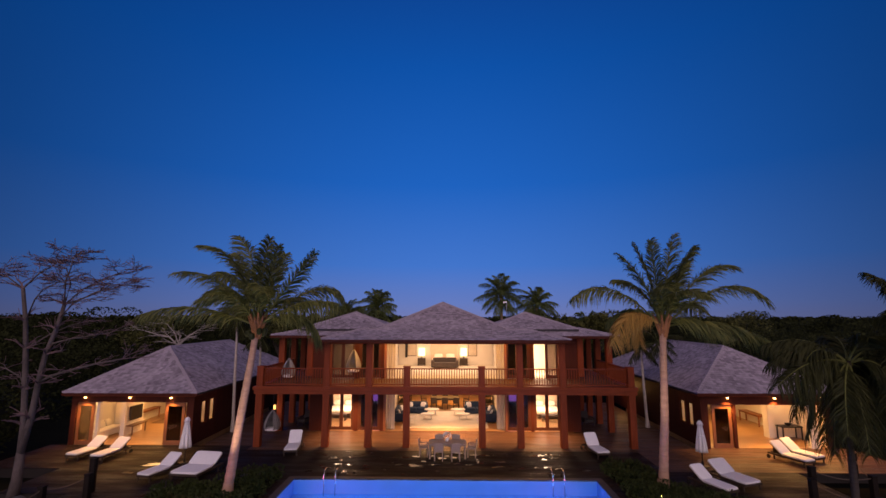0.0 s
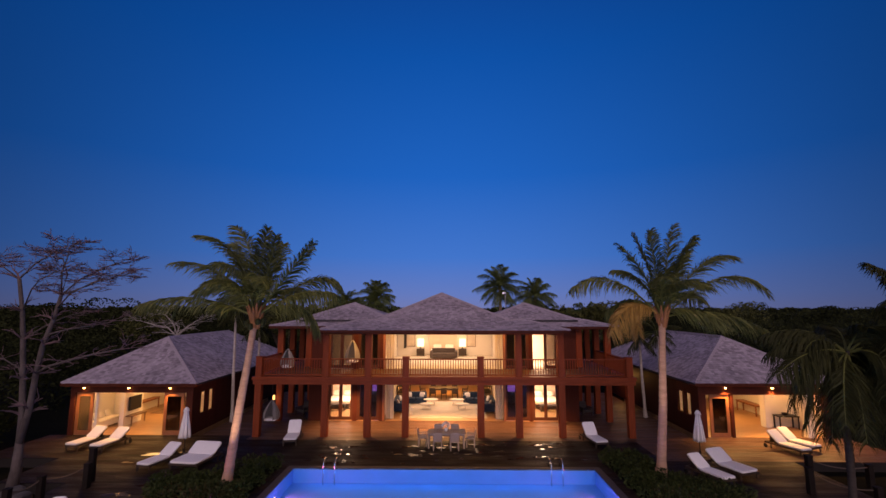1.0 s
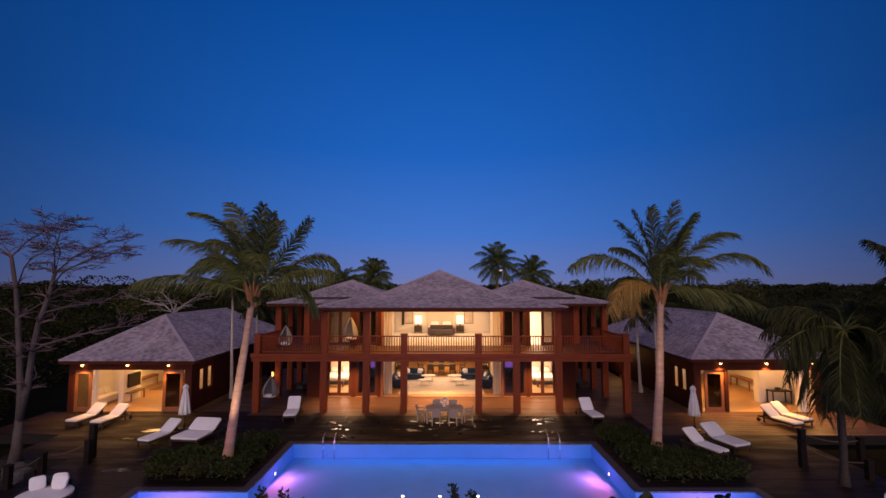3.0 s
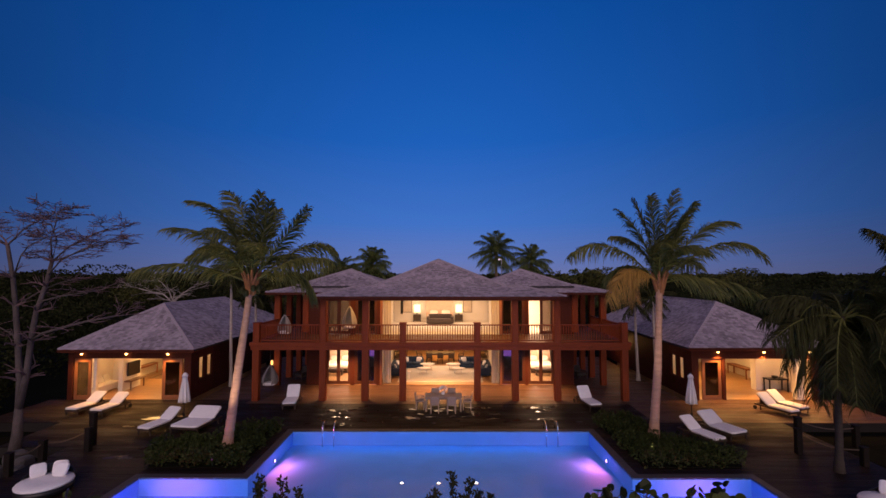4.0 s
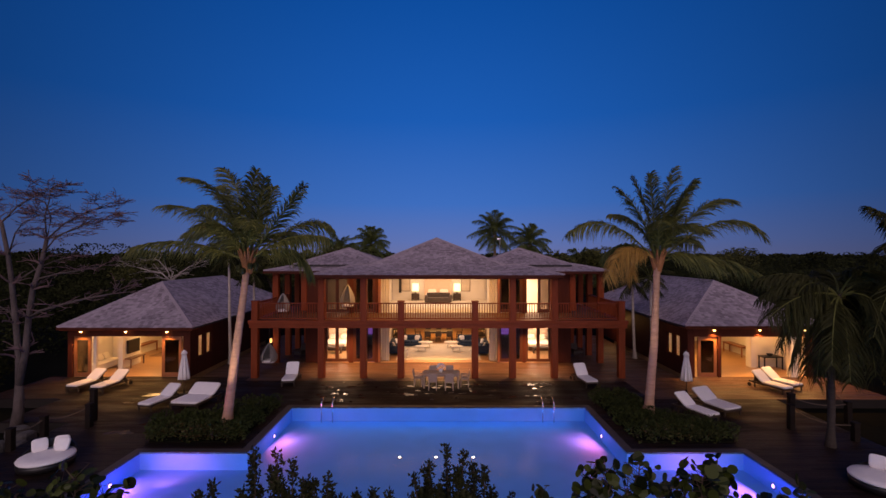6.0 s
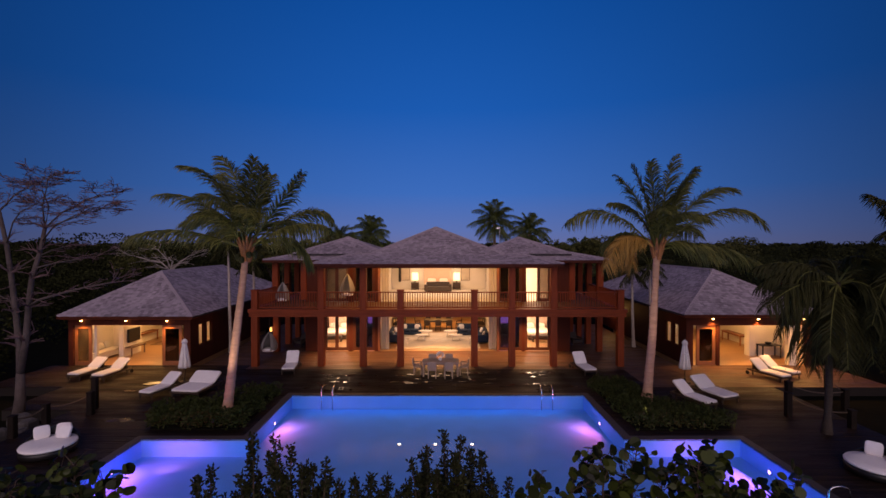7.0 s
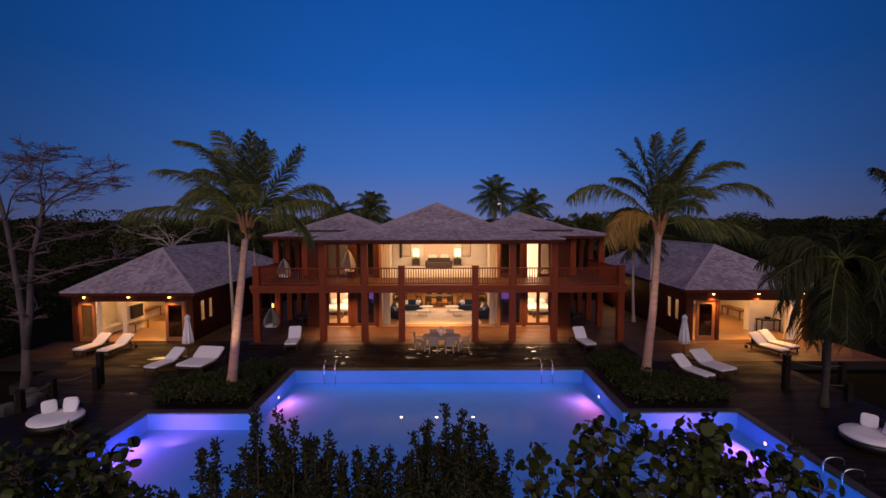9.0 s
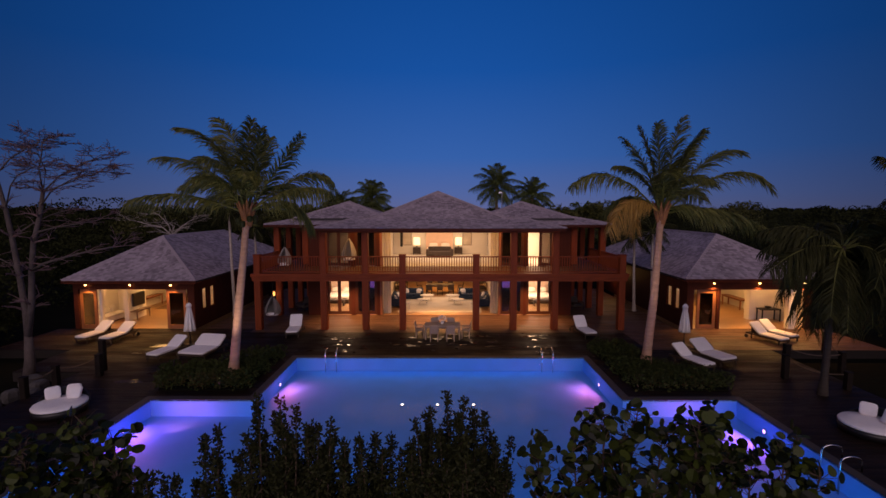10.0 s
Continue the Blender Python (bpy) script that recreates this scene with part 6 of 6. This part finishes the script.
# ---- pavilion rooms ----
def low_sofa(x, y, rz, label):
    t = thing("daybed_sofa", label, "sofa", pose(x, y, 0.02, 0, 0, rz), "daybed sofas")
    part("platform", Geo().box(-1.0, 1.0, -0.42, 0.42, 0.1, 0.34, 0.02), M_WHITE, t)
    part("mattress", Geo().pad(-1.0, 1.0, -0.42, 0.42, 0.33, 0.5, 0.2, 18, 6), M_LINEN, t, smooth=True)
    for px in (-0.55, 0.1, 0.65):
        part("pillow", Geo(pose(px, 0.3, 0.68, 66, 0, 5)).pad(-0.28, 0.28, -0.22, 0.22, -0.08, 0.08, 0.5), M_LINEN, t, smooth=True)
    for sx in (-1, 1):
        part("foot", Geo().box(sx * 0.9 - 0.05, sx * 0.9 + 0.05, -0.35, 0.35, 0, 0.1), M_WHITE, t)


low_sofa(-20.9, 1.9, 90, "white cushioned daybed sofa in the pavilion alcove")
t = thing("television", "black television on the pavilion's screen wall", "television", pose(-19.56, 2.75, 1.3), "televisions")
part("housing", Geo().box(-0.1, 0.02, -0.55, 0.55, -0.42, 0.42, 0.01), M_BLACK, t)
part("stand", Geo().box(-0.15, 0.3, -0.7, 0.7, -0.75, -0.68), M_TEAK, t)
for y in (-0.62, 0.62):
    part("stand_leg", Geo().box(0.2, 0.26, y - 0.03, y + 0.03, -1.28, -0.75), M_TEAK, t)
table("writing_table", "slim brown writing table at the pavilion's back", -21.25, 6.2, 0.02, 0.7, 2.6, 0.76, M_DOORWOOD)
tagged(part("rug", Geo().box(-20.3, -18.2, 5.4, 7.4, 0.021, 0.035, 0.03), M_TEAK), "grey woven rug on the pavilion floor", "rug")
table("bench_table", "slim brown bench table at the pavilion's back", 21.35, 6.2, 0.02, 0.6, 2.2, 0.75, M_DOORWOOD)
t = thing("wall_ledge", "narrow dark ledge fixed to the pavilion wall", "shelf", pose(21.72, 6.4, 1.45))
part("board", Geo().box(-0.12, 0.03, -1.0, 1.0, -0.03, 0.03), M_DARKWOOD, t)
t = thing("console_table", "black console table in the pavilion alcove", "table", pose(20.95, 2.1, 0.02))
part("top", Geo().box(-0.62, 0.62, -0.3, 0.3, 0.72, 0.78, 0.01), M_BLACK, t)
for ax in (-1, 1):
    for ay in (-1, 1):
        part("leg", Geo().box(ax * 0.56 - 0.03, ax * 0.56 + 0.03, ay * 0.25 - 0.03, ay * 0.25 + 0.03, 0, 0.72), M_BLACK, t)
t = thing("bowl", "black bowl on the console table", "bowl", pose(20.9, 2.1, 0.80))
part("vessel", Geo().spin([(0.08, 0), (0.16, 0.06), (0.2, 0.14), (0.18, 0.14), (0.06, 0.03)], 18), M_BLACK, t)


# ---- lanterns, rope posts, pole ----
def lantern(x, y, z, face, power):
    t = thing("wall_lantern", "small glowing wall lantern on dark wood", "lamp", pose(x, y, z, 0, 0, face), "wall lanterns")
    part("bracket", Geo().box(-0.06, 0.06, -0.02, 0.03, -0.16, 0.16, 0.01), M_BLACK, t)
    part("shade", Geo(pose(0, -0.1, 0)).spin([(0.06, -0.13), (0.07, -0.13), (0.07, 0.13), (0.05, 0.13)], 14), M_LANTERN, t, "glowing amber shade")
    lamp("POINT", "lantern_light", Matrix.Translation((x, y, z)) @ pose(0, 0, 0, 0, 0, face) @ pose(0, -0.35, -0.05), power, WARM, 0.06)


lantern(-11.02, 3.53, 1.5, 0, 5)
lantern(14.52, 11.2, 1.9, -90, 60)


def rope_post(x, y, h, w=0.11):
    t = thing("rope_post", "dark square timber post at the deck edge", "post", pose(x, y, -0.02), "rope posts")
    part("shaft", Geo().box(-w, w, -w, w, 0, h, 0.015), M_POST, t)
    part("cap", Geo().box(-w - 0.015, w + 0.015, -w - 0.015, w + 0.015, h, h + 0.04, 0.02), M_POST, t)


def rope(a, b, sag):
    a, b = Vector(a), Vector(b)
    pts = [a.lerp(b, i / 12) - Vector((0, 0, sag * math.sin(math.pi * i / 12))) for i in range(13)]
    tagged(part("barrier_rope", Geo().tube(pts, 0.022, 6), M_ROPE, smooth=True), "thick rope slung between timber posts", "rope", "barrier ropes")


POSTS_R = [(14.62, -7.9, 1.0), (14.9, -7.55, 1.35), (17.6, -7.2, 0.9), (16.2, -9.1, 0.7), (19.2, -4.4, 1.0)]
for x, y, h in POSTS_R:
    rope_post(x, y, h)
rope((14.9, -7.55, 1.2), (17.6, -7.2, 0.8), 0.18)
rope((17.6, -7.2, 0.8), (19.2, -4.4, 0.9), 0.2)
rope((14.62, -7.9, 0.85), (16.2, -9.1, 0.6), 0.22)
POSTS_L = [(-14.4, -7.7, 0.95), (-14.75, -7.0, 1.35), (-15.4, -8.7, 0.8), (-15.5, -10.0, 0.8)]
for x, y, h in POSTS_L:
    rope_post(x, y, h)
rope((-14.4, -7.7, 0.85), (-15.4, -8.7, 0.7), 0.15)
rope((-15.4, -8.7, 0.7), (-15.5, -10.0, 0.7), 0.15)
for x, y, r in ((-16.2, -8.6, 0.35), (-16.6, -9.4, 0.3), (-15.8, -9.3, 0.28), (-16.9, -8.2, 0.4), (-17.3, -9.6, 0.35), (-16.4, -10.4, 0.3)):
    tagged(part("boulder", Geo(pose(x, y, -0.3, 0, 0, x * 50)).pad(-r, r, -r * 0.7, r * 0.7, -0.15, r * 1.3, 0.6, 9, 6), M_STONE), "rough grey stone beside the deck edge", "stone", "edge stones")
t = thing("lamp_pole", "slim pale pole standing behind the roofs", "pole", pose(7.15, 28, -0.45))
part("shaft", Geo().tube([(0, 0, 0), (0, 0, 9.6)], 0.06, 8), M_STEEL, t)
part("arm", Geo().box(-0.35, 0.05, -0.05, 0.05, 9.5, 9.6).box(-0.4, -0.15, -0.1, 0.1, 9.42, 9.5), M_STEEL, t)


# ---- puddles on the deck ----
def puddle(x, y, rx, ry, seed):
    q = random.Random(seed)
    n = 30
    ph = [q.uniform(0, 6.28) for _ in range(3)]
    rim = []
    for k in range(n):
        a = 2 * math.pi * k / n
        r = 1 + 0.25 * math.sin(2 * a + ph[0]) + 0.25 * math.sin(3 * a + ph[1]) + 0.2 * math.sin(5 * a + ph[2]) + q.uniform(-0.22, 0.22)
        rim.append((x + rx * r * math.cos(a), y + ry * r * math.sin(a)))
    g = Geo().add([(a, b, 0.0065) for a, b in rim] + [(x + (a - x) * 1.04, y + (b - y) * 1.04, 0.0035) for a, b in rim], [tuple(range(n))] + [(k, n + k, n + (k + 1) % n, (k + 1) % n) for k in range(n)])
    tagged(part("puddle", g, M_PUDDLE), "thin shining puddle of rain on the dark boards", "puddle", "puddles")


for k, (x, y, rx, ry) in enumerate(((-12.7, -8.3, 0.42, 0.22), (-12.2, -7.4, 0.3, 0.16), (-14.2, -3.3, 0.75, 0.2), (-14.9, -4.6, 0.25, 0.12), (-5.8, -2.0, 0.2, 0.22), (-1.4, -3.3, 0.32, 0.2), (5.0, -1.5, 0.3, 0.16), (5.9, -1.3, 0.38, 0.16))):
    puddle(x, y, rx, ry, 60 + k)
q = random.Random(31)
for k in range(64):
    puddle(q.uniform(-6.6, 7.0), q.uniform(-4.6, -0.9), q.uniform(0.06, 0.26), q.uniform(0.04, 0.11), 100 + k)


# ---- garden spots under the palms ----
def garden_spot(x, y, aim, power):
    t = thing("garden_spot", "small bright garden spot among the low plants", "lamp", pose(x, y, 0.0), "garden spots")
    part("stake", Geo().spin([(0.015, 0.0), (0.015, 0.3), (0.03, 0.3)], 8), M_BLACK, t)
    d = (Vector(aim) - Vector((x, y, 0.36))).to_track_quat("Z", "Y").to_matrix().to_4x4()
    part("can", Geo(Matrix.Translation((0, 0, 0.34)) @ d).spin([(0.03, -0.06), (0.05, -0.05), (0.055, 0.06), (0.045, 0.06)], 14), M_BLACK, t)
    part("lens", Geo(Matrix.Translation((0, 0, 0.34)) @ d).spin([(0.03, 0.045), (0.03, 0.052), (0.015, 0.056)], 14), M_SPOTLENS, t, "glowing lens")
    o = Vector((x, y, 0.34)) + (Vector(aim) - Vector((x, y, 0.34))).normalized() * 0.1
    lamp("SPOT", "garden_light", look(o, aim), power, (1.0, 0.72, 0.48), 0.05, spot=48, blend=0.8)


garden_spot(-8.51, -9.25, (-7.7, -8.1, 6.8), 1100)
garden_spot(8.35, -8.55, (9.8, -6.5, 6.8), 700)


# ---- seats in the shade under the balcony ----
for x, y, rz in ((-9.6, 5.2, 150), (9.7, 5.6, 200)):
    t = thing("lounge_chair", "dark low lounge chair in the shaded side porch", "chair", pose(x, y, 0, 0, 0, rz), "porch chairs")
    part("seat", Geo().pad(-0.35, 0.35, -0.35, 0.35, 0.22, 0.42, 0.25), M_GREYSOFA, t, smooth=True)
    part("backrest", Geo(pose(0, -0.32, 0.36, 14, 0, 0)).pad(-0.35, 0.35, -0.08, 0.08, 0.0, 0.5, 0.25), M_GREYSOFA, t, smooth=True)
    for sx in (-1, 1):
        part("armrest", Geo().box(sx * 0.38 - 0.035, sx * 0.38 + 0.035, -0.38, 0.36, 0.5, 0.56, 0.01), M_DARKWOOD, t)
        for sy in (-1, 1):
            part("leg", Geo().box(sx * 0.38 - 0.03, sx * 0.38 + 0.03, sy * 0.32 - 0.03, sy * 0.32 + 0.03, 0, 0.5), M_DARKWOOD, t)
